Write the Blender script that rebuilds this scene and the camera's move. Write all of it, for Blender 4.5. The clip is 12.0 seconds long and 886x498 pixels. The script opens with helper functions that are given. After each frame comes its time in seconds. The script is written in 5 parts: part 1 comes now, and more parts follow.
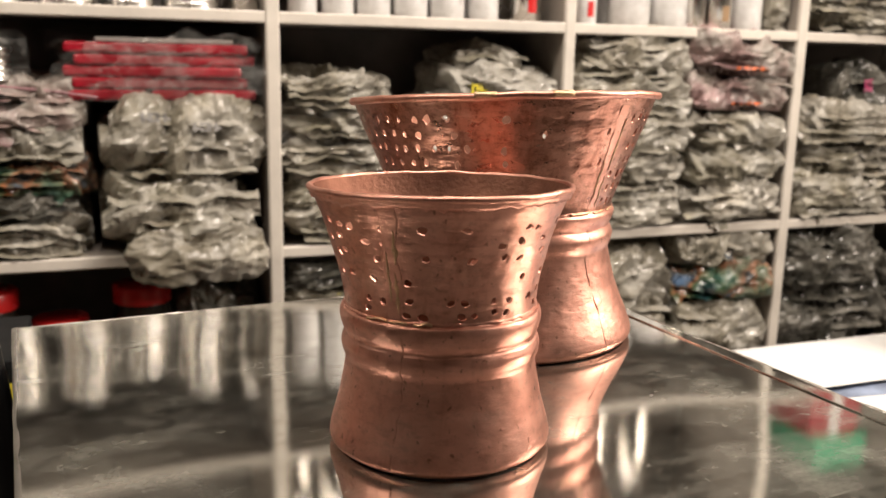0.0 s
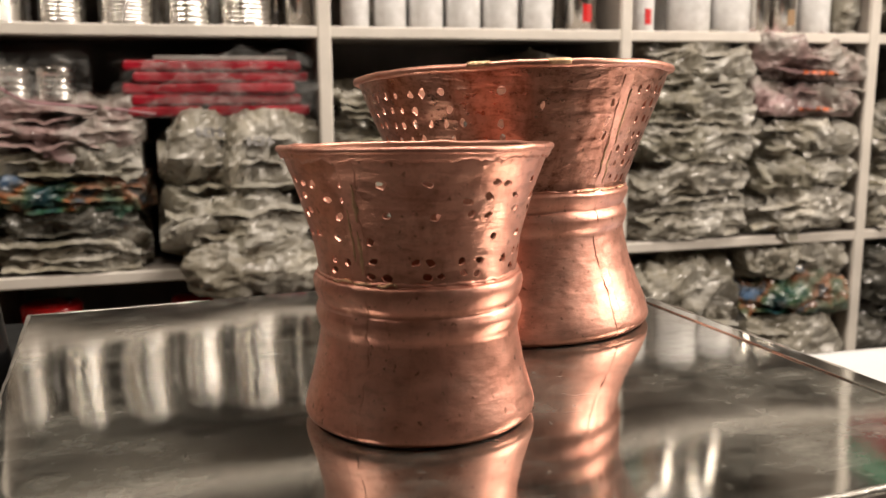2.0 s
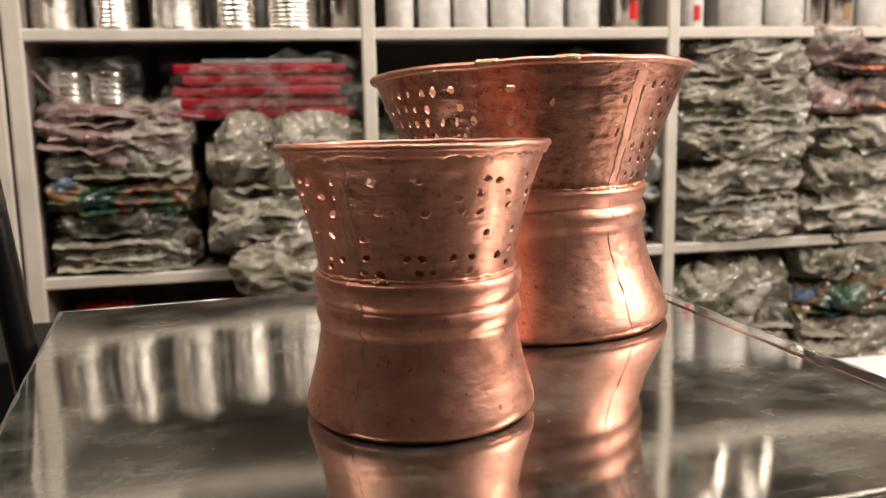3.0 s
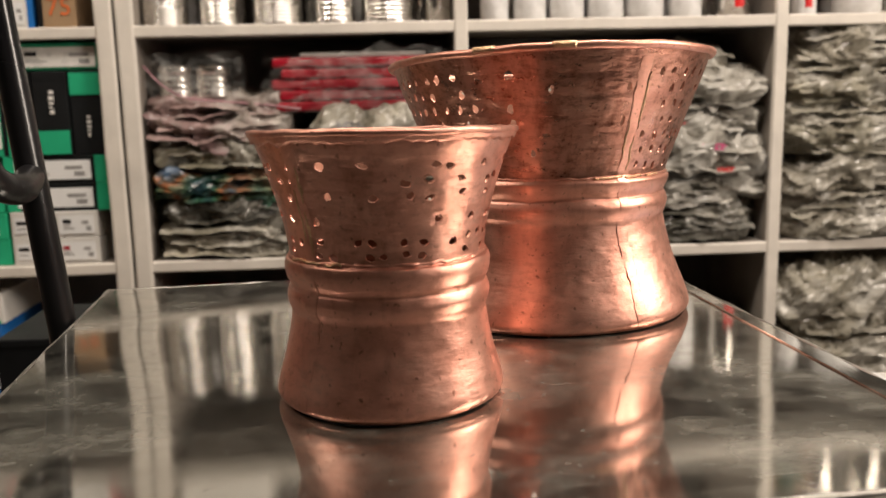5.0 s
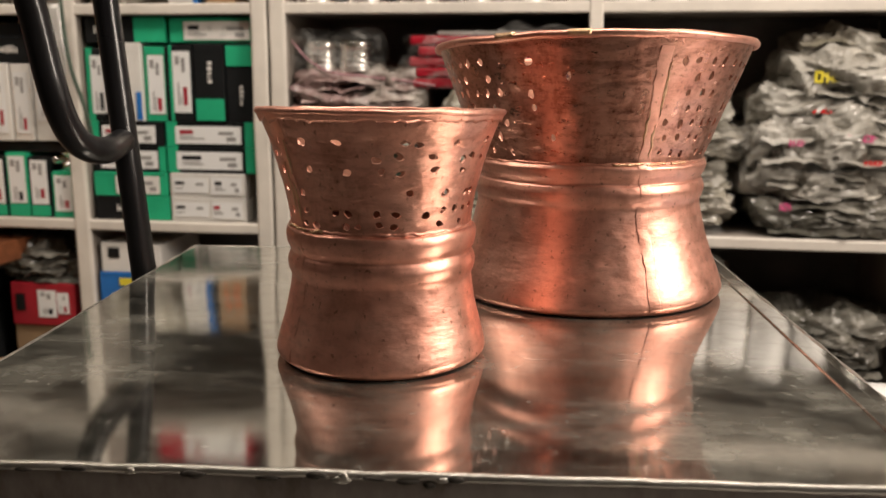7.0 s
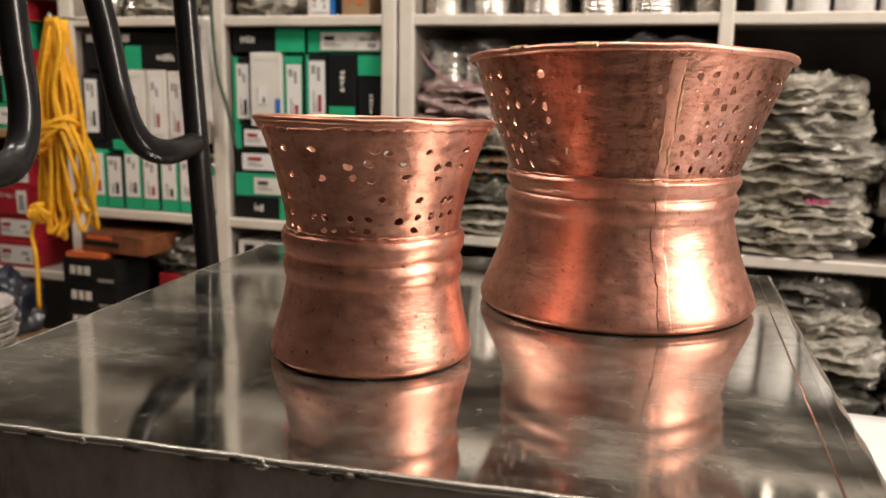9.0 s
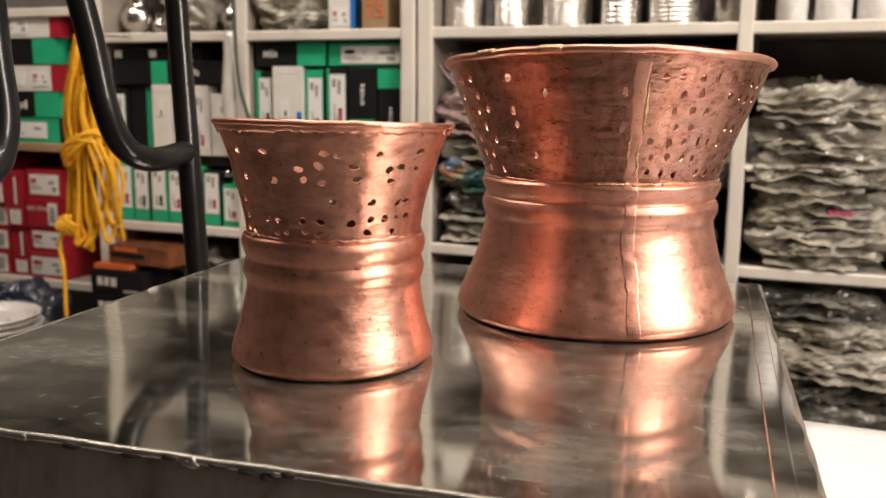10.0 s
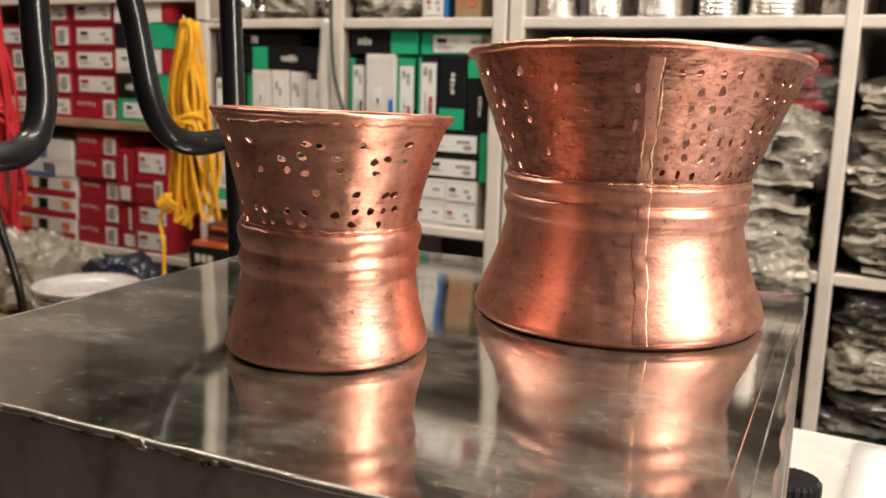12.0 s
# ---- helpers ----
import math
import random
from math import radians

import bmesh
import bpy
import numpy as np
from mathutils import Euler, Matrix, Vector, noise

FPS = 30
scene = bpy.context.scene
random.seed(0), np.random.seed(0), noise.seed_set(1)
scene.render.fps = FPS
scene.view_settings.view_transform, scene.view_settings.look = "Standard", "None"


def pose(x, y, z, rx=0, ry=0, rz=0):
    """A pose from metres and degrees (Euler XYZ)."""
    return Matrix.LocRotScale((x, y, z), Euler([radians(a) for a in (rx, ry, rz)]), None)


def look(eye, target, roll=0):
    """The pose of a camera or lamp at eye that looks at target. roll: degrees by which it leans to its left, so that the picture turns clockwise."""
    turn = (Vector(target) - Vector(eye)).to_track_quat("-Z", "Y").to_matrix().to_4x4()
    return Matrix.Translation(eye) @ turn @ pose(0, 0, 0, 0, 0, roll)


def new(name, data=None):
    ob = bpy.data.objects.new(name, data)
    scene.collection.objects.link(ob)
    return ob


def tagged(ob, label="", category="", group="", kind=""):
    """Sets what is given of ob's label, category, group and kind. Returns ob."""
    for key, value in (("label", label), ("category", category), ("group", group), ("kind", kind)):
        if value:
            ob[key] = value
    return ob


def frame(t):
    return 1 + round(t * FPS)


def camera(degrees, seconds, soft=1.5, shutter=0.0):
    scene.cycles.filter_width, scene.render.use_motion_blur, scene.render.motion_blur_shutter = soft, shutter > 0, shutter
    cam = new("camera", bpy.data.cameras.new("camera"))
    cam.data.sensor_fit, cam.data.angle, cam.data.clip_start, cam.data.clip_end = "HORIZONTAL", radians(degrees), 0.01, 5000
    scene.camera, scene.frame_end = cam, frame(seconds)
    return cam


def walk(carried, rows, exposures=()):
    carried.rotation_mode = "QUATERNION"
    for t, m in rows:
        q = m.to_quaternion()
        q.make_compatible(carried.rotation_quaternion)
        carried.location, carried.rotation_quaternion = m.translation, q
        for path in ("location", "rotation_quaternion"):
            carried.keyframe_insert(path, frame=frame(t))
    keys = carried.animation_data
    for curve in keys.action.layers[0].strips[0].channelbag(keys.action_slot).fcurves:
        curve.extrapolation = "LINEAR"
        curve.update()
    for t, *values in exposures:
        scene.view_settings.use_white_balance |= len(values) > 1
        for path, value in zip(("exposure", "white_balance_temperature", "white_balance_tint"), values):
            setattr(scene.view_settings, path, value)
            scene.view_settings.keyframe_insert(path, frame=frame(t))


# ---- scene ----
cam = camera(52.5, 12.0)
PATH = [
    (0, (-0.006, -0.029, 1.053), (0.702, 1.796, 0.643), 1.2),
    (0.5, (0.011, -0.03, 1.041), (0.69, 1.811, 0.652), 0.6),
    (1, (0.021, -0.032, 1.031), (0.668, 1.825, 0.664), 0.2),
    (1.5, (0.033, -0.033, 1.024), (0.631, 1.842, 0.671), -0.0),
    (2, (0.047, -0.036, 1.019), (0.587, 1.858, 0.67), -0.3),
    (2.5, (0.059, -0.042, 1.016), (0.539, 1.868, 0.669), -0.8),
    (3, (0.076, -0.045, 1.017), (0.486, 1.882, 0.672), -1.0),
    (3.5, (0.095, -0.049, 1.018), (0.432, 1.892, 0.677), -1.4),
    (5.5, (0.18, -0.071, 1.011), (0.211, 1.896, 0.65), -0.9),
    (6, (0.205, -0.084, 1.013), (0.136, 1.88, 0.64), -0.6),
    (6.5, (0.227, -0.085, 1.014), (0.052, 1.869, 0.629), -0.6),
    (7, (0.254, -0.086, 1.015), (-0.014, 1.856, 0.617), 0.2),
    (7.5, (0.277, -0.086, 1.014), (-0.083, 1.84, 0.614), 0.8),
    (7.7, (0.283, -0.081, 1.011), (-0.111, 1.838, 0.611), 1.0),
    (9.3, (0.366, -0.071, 1.017), (-0.295, 1.779, 0.645), 0.8),
    (9.5, (0.373, -0.067, 1.016), (-0.302, 1.78, 0.651), 0.8),
    (10, (0.395, -0.058, 1.01), (-0.322, 1.777, 0.664), 0.5),
    (10.5, (0.415, -0.052, 1.008), (-0.366, 1.759, 0.673), 0.8),
    (11, (0.428, -0.038, 1.011), (-0.42, 1.742, 0.676), 1.6),
    (11.5, (0.448, -0.031, 1.015), (-0.465, 1.715, 0.671), 2.0),
    (12, (0.452, -0.02, 1.013), (-0.496, 1.701, 0.639), 1.7),
]
EXPOSURES = [(0, -0.05), (1, -0.25), (2.5, -0.24), (3.5, -0.31), (5.5, -0.30), (7.5, -0.22), (9.5, -0.17), (11, 0.0), (12, -0.01)]
walk(cam, [(t, look(eye, target, roll)) for t, eye, target, roll in PATH], EXPOSURES)

cam.data.dof.use_dof = True
cam.data.dof.focus_distance = 0.52
cam.data.dof.aperture_fstop = 12.5

# ---- light: unseen area lamps under the ceiling and at one side of the shop ----
world = bpy.data.worlds.new("world")
scene.world = world
world.use_nodes = True
world.node_tree.nodes["Background"].inputs[0].default_value = (1.0, 0.9, 0.8, 1)
world.node_tree.nodes["Background"].inputs[1].default_value = 0.02


def area_lamp(eye, target, length, width, watts, colour):
    data = bpy.data.lights.new("area_light", "AREA")
    data.shape, data.size, data.size_y, data.energy, data.color = "RECTANGLE", length, width, watts, colour
    ob = new("area_light", data)
    ob.matrix_world = look(eye, target)
    return ob


area_lamp((2.2, 0.15, 1.95), (0.2, 0.5, 0.9), 0.55, 1.1, 54, (1.0, 0.86, 0.735))
area_lamp((0.7, 0.75, 2.8), (0.6, 1.4, 0.8), 1.6, 0.3, 45, (1.0, 0.88, 0.775))
# unseen fill lamp, added to brighten the far west bay of cartons
area_lamp((-1.3, 0.65, 2.8), (-1.1, 1.3, 0.8), 1.2, 0.3, 26, (1.0, 0.88, 0.74))


# ---- materials ----
def nodes_of(name):
    m = bpy.data.materials.new(name)
    m.use_nodes = True
    return m, m.node_tree, m.node_tree.nodes["Principled BSDF"]


def add(nt, kind, **inputs):
    n = nt.nodes.new(kind)
    for key, value in inputs.items():
        n.inputs[key.replace("_", " ")].default_value = value
    return n


def ramp(nt, fac, stops):
    r = nt.nodes.new("ShaderNodeValToRGB")
    while len(r.color_ramp.elements) < len(stops):
        r.color_ramp.elements.new(0.5)
    for e, (p, c) in zip(r.color_ramp.elements, stops):
        e.position = p
        e.color = (*c, 1) if len(c) == 3 else c
    nt.links.new(fac, r.inputs[0])
    return r.outputs[0]


def grey(v):
    return (v, v, v)


def noise_at(nt, scale, detail=4.0, rough=0.55, stretch=None, coords="Object"):
    tc = nt.nodes.new("ShaderNodeTexCoord")
    src = tc.outputs[coords]
    if stretch:
        mp = nt.nodes.new("ShaderNodeMapping")
        mp.inputs["Scale"].default_value = stretch
        nt.links.new(src, mp.inputs[0])
        src = mp.outputs[0]
    n = add(nt, "ShaderNodeTexNoise", Scale=scale, Detail=detail, Roughness=rough)
    nt.links.new(src, n.inputs["Vector"])
    return n.outputs[0]


def bump(nt, bsdf, height, strength, distance, below=None):
    b = add(nt, "ShaderNodeBump", Strength=strength, Distance=distance)
    nt.links.new(height, b.inputs["Height"])
    if below:
        nt.links.new(below, b.inputs["Normal"])
    nt.links.new(b.outputs[0], bsdf.inputs["Normal"])
    return b.outputs[0]


def plain(name, colour, rough=0.5, metal=0.0, vary=0.12, scale=30.0, relief=0.15, coat=0.0):
    """Paint, card or plastic: small shifts of tone, patchy gloss and fine relief."""
    m, nt, p = nodes_of(name)
    dark = tuple(c * (1 - vary) for c in colour)
    lite = tuple(min(1, c * (1 + vary)) for c in colour)
    n = noise_at(nt, scale, 6)
    nt.links.new(ramp(nt, n, [(0.3, dark), (0.7, lite)]), p.inputs["Base Color"])
    n2 = noise_at(nt, scale * 0.3, 3)
    nt.links.new(ramp(nt, n2, [(0.3, grey(max(0.02, rough - 0.1))), (0.7, grey(min(1, rough + 0.1)))]), p.inputs["Roughness"])
    p.inputs["Metallic"].default_value = metal
    p.inputs["Coat Weight"].default_value = coat
    bump(nt, p, noise_at(nt, scale * 6, 4), relief, 0.002)
    return m


def copper_material(name, hammer, dark, low, high, tone=1.0):
    m, nt, p = nodes_of(name)
    p.inputs["Metallic"].default_value = 1.0
    big = noise_at(nt, 38, 7, 0.65, (1, 1, 1.6))
    fine = noise_at(nt, 130, 8, 0.7, (1, 1, 2.0))
    col = ramp(nt, big, [(p0, tuple(tone * v for v in c)) for p0, c in ((0.30, (0.75, 0.365, 0.275)), (0.5, (0.86, 0.445, 0.345)), (0.72, (0.92, 0.53, 0.42)))])
    mix = nt.nodes.new("ShaderNodeMix")
    mix.data_type = "RGBA"
    mix.blend_type = "MULTIPLY"
    mix.inputs["Factor"].default_value = dark
    nt.links.new(col, mix.inputs["A"])
    nt.links.new(ramp(nt, fine, [(0.36, (0.40, 0.30, 0.26)), (0.5, (0.90, 0.86, 0.84)), (0.8, (1, 1, 1))]), mix.inputs["B"])
    rubs = nt.nodes.new("ShaderNodeMix")
    rubs.data_type = "RGBA"
    rubs.blend_type = "MULTIPLY"
    rubs.inputs["Factor"].default_value = dark
    nt.links.new(mix.outputs["Result"], rubs.inputs["A"])
    nt.links.new(ramp(nt, noise_at(nt, 70, 6, 0.7, (1.6, 1.6, 0.30)), [(0.34, (0.60, 0.48, 0.42)), (0.47, (0.96, 0.93, 0.91)), (0.6, (1, 1, 1))]), rubs.inputs["B"])
    tarnish = nt.nodes.new("ShaderNodeMix")
    tarnish.data_type = "RGBA"
    nt.links.new(ramp(nt, noise_at(nt, 26, 9, 0.72), [(0.56, grey(0)), (0.76, grey(0.24))]), tarnish.inputs["Factor"])
    pits = nt.nodes.new("ShaderNodeMix")
    pits.data_type = "RGBA"
    pits.blend_type = "MULTIPLY"
    pits.inputs["Factor"].default_value = 0.7
    nt.links.new(rubs.outputs["Result"], pits.inputs["A"])
    nt.links.new(ramp(nt, noise_at(nt, 330, 2, 0.5, (1, 1, 0.8)), [(0.25, (0.30, 0.20, 0.16)), (0.34, (1, 1, 1))]), pits.inputs["B"])
    nt.links.new(pits.outputs["Result"], tarnish.inputs["A"])
    tarnish.inputs["B"].default_value = (0.40, 0.215, 0.13, 1)
    nt.links.new(tarnish.outputs["Result"], p.inputs["Base Color"])
    rough = noise_at(nt, 90, 7, 0.65, (1, 1, 1.4))
    nt.links.new(ramp(nt, rough, [(0.33, grey(low)), (0.68, grey(high))]), p.inputs["Roughness"])
    b1 = bump(nt, p, noise_at(nt, 62, 3, 0.5, (1, 1, 2.2)), hammer, 0.0024)
    b2 = bump(nt, p, noise_at(nt, 150, 4, 0.6, (1, 1, 3.0)), hammer * 0.8, 0.0010, b1)
    bump(nt, p, noise_at(nt, 420, 5, 0.65, (1, 1, 2.0)), 0.12, 0.0006, b2)
    return m


def steel_material():
    m, nt, p = nodes_of("worn_stainless_steel")
    p.inputs["Metallic"].default_value = 1.0
    big = noise_at(nt, 5, 5, 0.6)
    nt.links.new(ramp(nt, big, [(0.3, (0.43, 0.425, 0.40)), (0.7, (0.54, 0.53, 0.50))]), p.inputs["Base Color"])
    smear = noise_at(nt, 9, 7, 0.65, (1, 2.2, 1))
    scratch = noise_at(nt, 60, 8, 0.7, (1.5, 14, 1))
    mul = nt.nodes.new("ShaderNodeMath")
    mul.operation = "MULTIPLY_ADD"
    nt.links.new(scratch, mul.inputs[0])
    mul.inputs[1].default_value = 0.35
    nt.links.new(smear, mul.inputs[2])
    nt.links.new(ramp(nt, mul.outputs[0], [(0.5, grey(0.03)), (0.74, grey(0.05)), (1.0, grey(0.13))]), p.inputs["Roughness"])
    b1 = bump(nt, p, noise_at(nt, 7, 3), 0.04, 0.004)
    b2 = bump(nt, p, noise_at(nt, 150, 6, 0.7, (1, 9, 1)), 0.012, 0.0006, b1)
    hazy = nt.nodes.new("ShaderNodeBsdfPrincipled")
    hazy.inputs["Base Color"].default_value = (0.45, 0.44, 0.38, 1)
    hazy.inputs["Metallic"].default_value = 0.3
    hazy.inputs["Roughness"].default_value = 0.45
    nt.links.new(b2, hazy.inputs["Normal"])
    smudge = noise_at(nt, 11, 7, 0.68, (1, 1.5, 1))
    both = nt.nodes.new("ShaderNodeMixShader")
    specks = ramp(nt, noise_at(nt, 130, 8, 0.75), [(0.60, grey(0)), (0.70, grey(0.35))])
    lines = ramp(nt, noise_at(nt, 16, 6, 0.7, (1.2, 34, 1)), [(0.60, grey(0)), (0.72, grey(0.22))])
    total = ramp(nt, smudge, [(0.36, grey(0.02)), (0.48, grey(0.08)), (0.60, grey(0.27)), (0.72, grey(0.52))])
    for extra in (specks, lines):
        plus = nt.nodes.new("ShaderNodeMath")
        plus.operation, plus.use_clamp = "ADD", True
        nt.links.new(total, plus.inputs[0])
        nt.links.new(extra, plus.inputs[1])
        total = plus.outputs[0]
    nt.links.new(total, both.inputs[0])
    nt.links.new(p.outputs[0], both.inputs[1])
    nt.links.new(hazy.outputs[0], both.inputs[2])
    nt.links.new(both.outputs[0], nt.nodes["Material Output"].inputs["Surface"])
    return m


def film_material(name, tints, gloss=0.42, white=0.8):
    """Crumpled clear film over packed goods: tone differs from bag to bag, creases whiten, folds glint; shade in the
    hollows is put into the colour.
    """
    m, nt, p = nodes_of(name)
    info = nt.nodes.new("ShaderNodeObjectInfo")
    base = ramp(nt, info.outputs["Random"], tints)
    tc = nt.nodes.new("ShaderNodeTexCoord")
    shift = nt.nodes.new("ShaderNodeVectorMath")
    shift.operation = "MULTIPLY_ADD"
    nt.links.new(info.outputs["Random"], shift.inputs[0])
    shift.inputs[1].default_value = (31, 17, 23)
    nt.links.new(tc.outputs["Object"], shift.inputs[2])

    def folds(scale, detail, warp, stretch):
        mp = nt.nodes.new("ShaderNodeMapping")
        mp.inputs["Scale"].default_value = stretch
        nt.links.new(shift.outputs[0], mp.inputs[0])
        n = nt.nodes.new("ShaderNodeTexNoise")
        n.noise_type = "RIDGED_MULTIFRACTAL"
        n.normalize = True
        n.inputs["Scale"].default_value, n.inputs["Detail"].default_value, n.inputs["Distortion"].default_value = scale, detail, warp
        n.inputs["Roughness"].default_value = 0.55
        nt.links.new(mp.outputs[0], n.inputs["Vector"])
        return n.outputs[0]

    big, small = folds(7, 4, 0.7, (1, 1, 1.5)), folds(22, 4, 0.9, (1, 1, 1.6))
    patch = noise_at(nt, 9, 4, 0.6)
    mix = nt.nodes.new("ShaderNodeMix")
    mix.data_type = "RGBA"
    nt.links.new(ramp(nt, patch, [(0.45, grey(0)), (0.62, grey(white))]), mix.inputs["Factor"])
    nt.links.new(base, mix.inputs["A"])
    mix.inputs["B"].default_value = (0.70, 0.675, 0.61, 1)
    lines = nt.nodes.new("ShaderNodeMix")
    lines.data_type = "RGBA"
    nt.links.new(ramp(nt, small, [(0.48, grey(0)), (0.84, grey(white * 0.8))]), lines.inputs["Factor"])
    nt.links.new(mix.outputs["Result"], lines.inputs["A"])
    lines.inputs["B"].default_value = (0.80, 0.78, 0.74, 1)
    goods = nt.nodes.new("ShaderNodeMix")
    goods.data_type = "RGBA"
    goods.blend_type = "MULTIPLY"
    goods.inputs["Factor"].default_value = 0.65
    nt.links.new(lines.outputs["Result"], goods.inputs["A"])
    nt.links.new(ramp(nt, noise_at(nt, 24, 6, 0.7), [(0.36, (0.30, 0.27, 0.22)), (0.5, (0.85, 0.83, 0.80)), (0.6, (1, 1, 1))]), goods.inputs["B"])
    # shade in the hollows of the big folds, multiplied into the colour
    fold_shade = nt.nodes.new("ShaderNodeMix")
    fold_shade.data_type = "RGBA"
    fold_shade.blend_type = "MULTIPLY"
    fold_shade.inputs["Factor"].default_value = 0.6
    nt.links.new(goods.outputs["Result"], fold_shade.inputs["A"])
    nt.links.new(ramp(nt, big, [(0.10, grey(0.42)), (0.36, grey(1))]), fold_shade.inputs["B"])
    nt.links.new(fold_shade.outputs["Result"], p.inputs["Base Color"])
    p.inputs["Roughness"].default_value = gloss
    p.inputs["Coat Weight"].default_value = 0.55
    p.inputs["Coat Roughness"].default_value = 0.13
    b1 = bump(nt, p, small, 0.46, 0.006)
    bump(nt, p, folds(48, 3, 0.8, (1, 1, 1.3)), 0.25, 0.002, b1)
    return m


def clear_film():
    m, nt, p = nodes_of("clear_film")
    p.inputs["Base Color"].default_value = (0.85, 0.84, 0.80, 1)
    p.inputs["Roughness"].default_value = 0.12
    through_it = nt.nodes.new("ShaderNodeBsdfTransparent")
    both = nt.nodes.new("ShaderNodeMixShader")
    nt.links.new(ramp(nt, noise_at(nt, 30, 6, 0.7), [(0.44, grey(0.03)), (0.60, grey(0.10)), (0.76, grey(0.50))]), both.inputs[0])
    nt.links.new(through_it.outputs[0], both.inputs[1])
    nt.links.new(p.outputs[0], both.inputs[2])
    nt.links.new(both.outputs[0], nt.nodes["Material Output"].inputs["Surface"])
    bump(nt, p, noise_at(nt, 55, 5, 0.7), 0.8, 0.008)
    return m


CLEARFILM = clear_film()
COPPER = copper_material("worn_copper", 0.18, 0.28, 0.34, 0.48, 1.04)
# copper inside the pots, darkened in colour to stand for the shade there
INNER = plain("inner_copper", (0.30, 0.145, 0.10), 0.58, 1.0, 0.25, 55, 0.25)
SHADECOPPER = plain("shade_darkened_copper", (0.27, 0.125, 0.09), 0.6, 1.0, 0.3, 60, 0.3)
BRASS = plain("brazing_brass", (0.86, 0.53, 0.33), 0.36, 1.0, 0.3, 120, 0.5)
HAMMERED = copper_material("hammered_copper", 0.42, 0.42, 0.31, 0.46)
# same hammered copper, darkened in colour for the large pot's shaded upper wall
SHADEDHAMMERED = copper_material("shaded_hammered_copper", 0.46, 0.80, 0.25, 0.39, 0.82)
STEEL = steel_material()
def stained_steel():
    m, nt, p = nodes_of("stained_steel")
    p.inputs["Metallic"].default_value = 0.85
    n = noise_at(nt, 9, 8, 0.7, (1, 1, 0.5))
    nt.links.new(ramp(nt, n, [(0.36, (0.15, 0.11, 0.085)), (0.48, (0.38, 0.34, 0.31)), (0.62, (0.54, 0.51, 0.48))]), p.inputs["Base Color"])
    nt.links.new(ramp(nt, n, [(0.36, grey(0.65)), (0.62, grey(0.34))]), p.inputs["Roughness"])
    bump(nt, p, noise_at(nt, 60, 6, 0.7), 0.3, 0.002)
    return m


STAINED = stained_steel()
GRIME = plain("edge_grime", (0.03, 0.024, 0.018), 0.7, 0, 0.3, 60, 0.4)
DULLSTEEL = plain("dull_steel", (0.50, 0.48, 0.44), 0.42, 1.0, 0.25, 25, 0.4)
ALUMINIUM = plain("brushed_aluminium", (0.86, 0.85, 0.83), 0.30, 0.4, 0.05, 60, 0.1)
TIN = plain("polished_tin", (0.80, 0.78, 0.74), 0.24, 1.0, 0.1, 40, 0.1)
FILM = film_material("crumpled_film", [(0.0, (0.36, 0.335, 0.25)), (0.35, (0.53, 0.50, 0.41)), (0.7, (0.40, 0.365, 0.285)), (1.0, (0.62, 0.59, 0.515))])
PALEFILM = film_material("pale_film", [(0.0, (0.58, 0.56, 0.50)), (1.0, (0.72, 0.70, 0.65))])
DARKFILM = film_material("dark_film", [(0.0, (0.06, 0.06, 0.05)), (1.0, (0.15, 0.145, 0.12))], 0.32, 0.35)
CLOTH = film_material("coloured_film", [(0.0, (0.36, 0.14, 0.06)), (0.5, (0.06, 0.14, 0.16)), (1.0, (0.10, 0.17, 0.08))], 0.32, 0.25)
_nt = CLOTH.node_tree
_mix = [n for n in _nt.nodes if n.bl_idname == "ShaderNodeMix" and n.blend_type == "MIX"][0]
_nt.links.new(ramp(_nt, noise_at(_nt, 13, 3, 0.5), [(0.32, (0.03, 0.10, 0.13)), (0.44, (0.05, 0.15, 0.08)), (0.51, (0.20, 0.20, 0.10)), (0.56, (0.48, 0.16, 0.05)), (0.60, (0.09, 0.08, 0.06)), (0.70, (0.03, 0.13, 0.30))]), _mix.inputs["A"])
PINKFILM = film_material("pink_film", [(0.0, (0.42, 0.26, 0.27)), (1.0, (0.52, 0.36, 0.34))])
CREAM = plain("cream_paint", (0.72, 0.67, 0.60), 0.45, 0, 0.09, 14, 0.25)
# boards inside the bays, coloured dark to stand for the shade there
BOARD = plain("shaded_board", (0.30, 0.265, 0.23), 0.65, 0, 0.2, 12, 0.25)
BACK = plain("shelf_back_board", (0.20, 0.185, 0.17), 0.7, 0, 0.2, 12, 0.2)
WALL = plain("wall_paint", (0.42, 0.38, 0.33), 0.8, 0, 0.08, 6, 0.2)
FLOOR = plain("floor_tile", (0.09, 0.08, 0.07), 0.5, 0, 0.15, 9, 0.2)
DARKWALL = plain("dark_reflected_wall", (0.10, 0.085, 0.07), 0.7, 0, 0.25, 5, 0.2)
BROWN = plain("brown_wood", (0.36, 0.23, 0.13), 0.5, 0, 0.2, 20, 0.3)
BLACKTUBE = plain("black_enamel", (0.008, 0.008, 0.009), 0.33, 0, 0.2, 30, 0.12, 0.3)
WHITE = plain("white_card", (0.74, 0.72, 0.68), 0.55, 0, 0.06, 25, 0.1)
BLACK = plain("black_card", (0.009, 0.010, 0.011), 0.5, 0, 0.2, 25, 0.1)
GREEN = plain("green_card", (0.02, 0.40, 0.20), 0.45, 0, 0.1, 25, 0.1)
RED = plain("red_card", (0.37, 0.016, 0.03), 0.4, 0, 0.14, 25, 0.1)
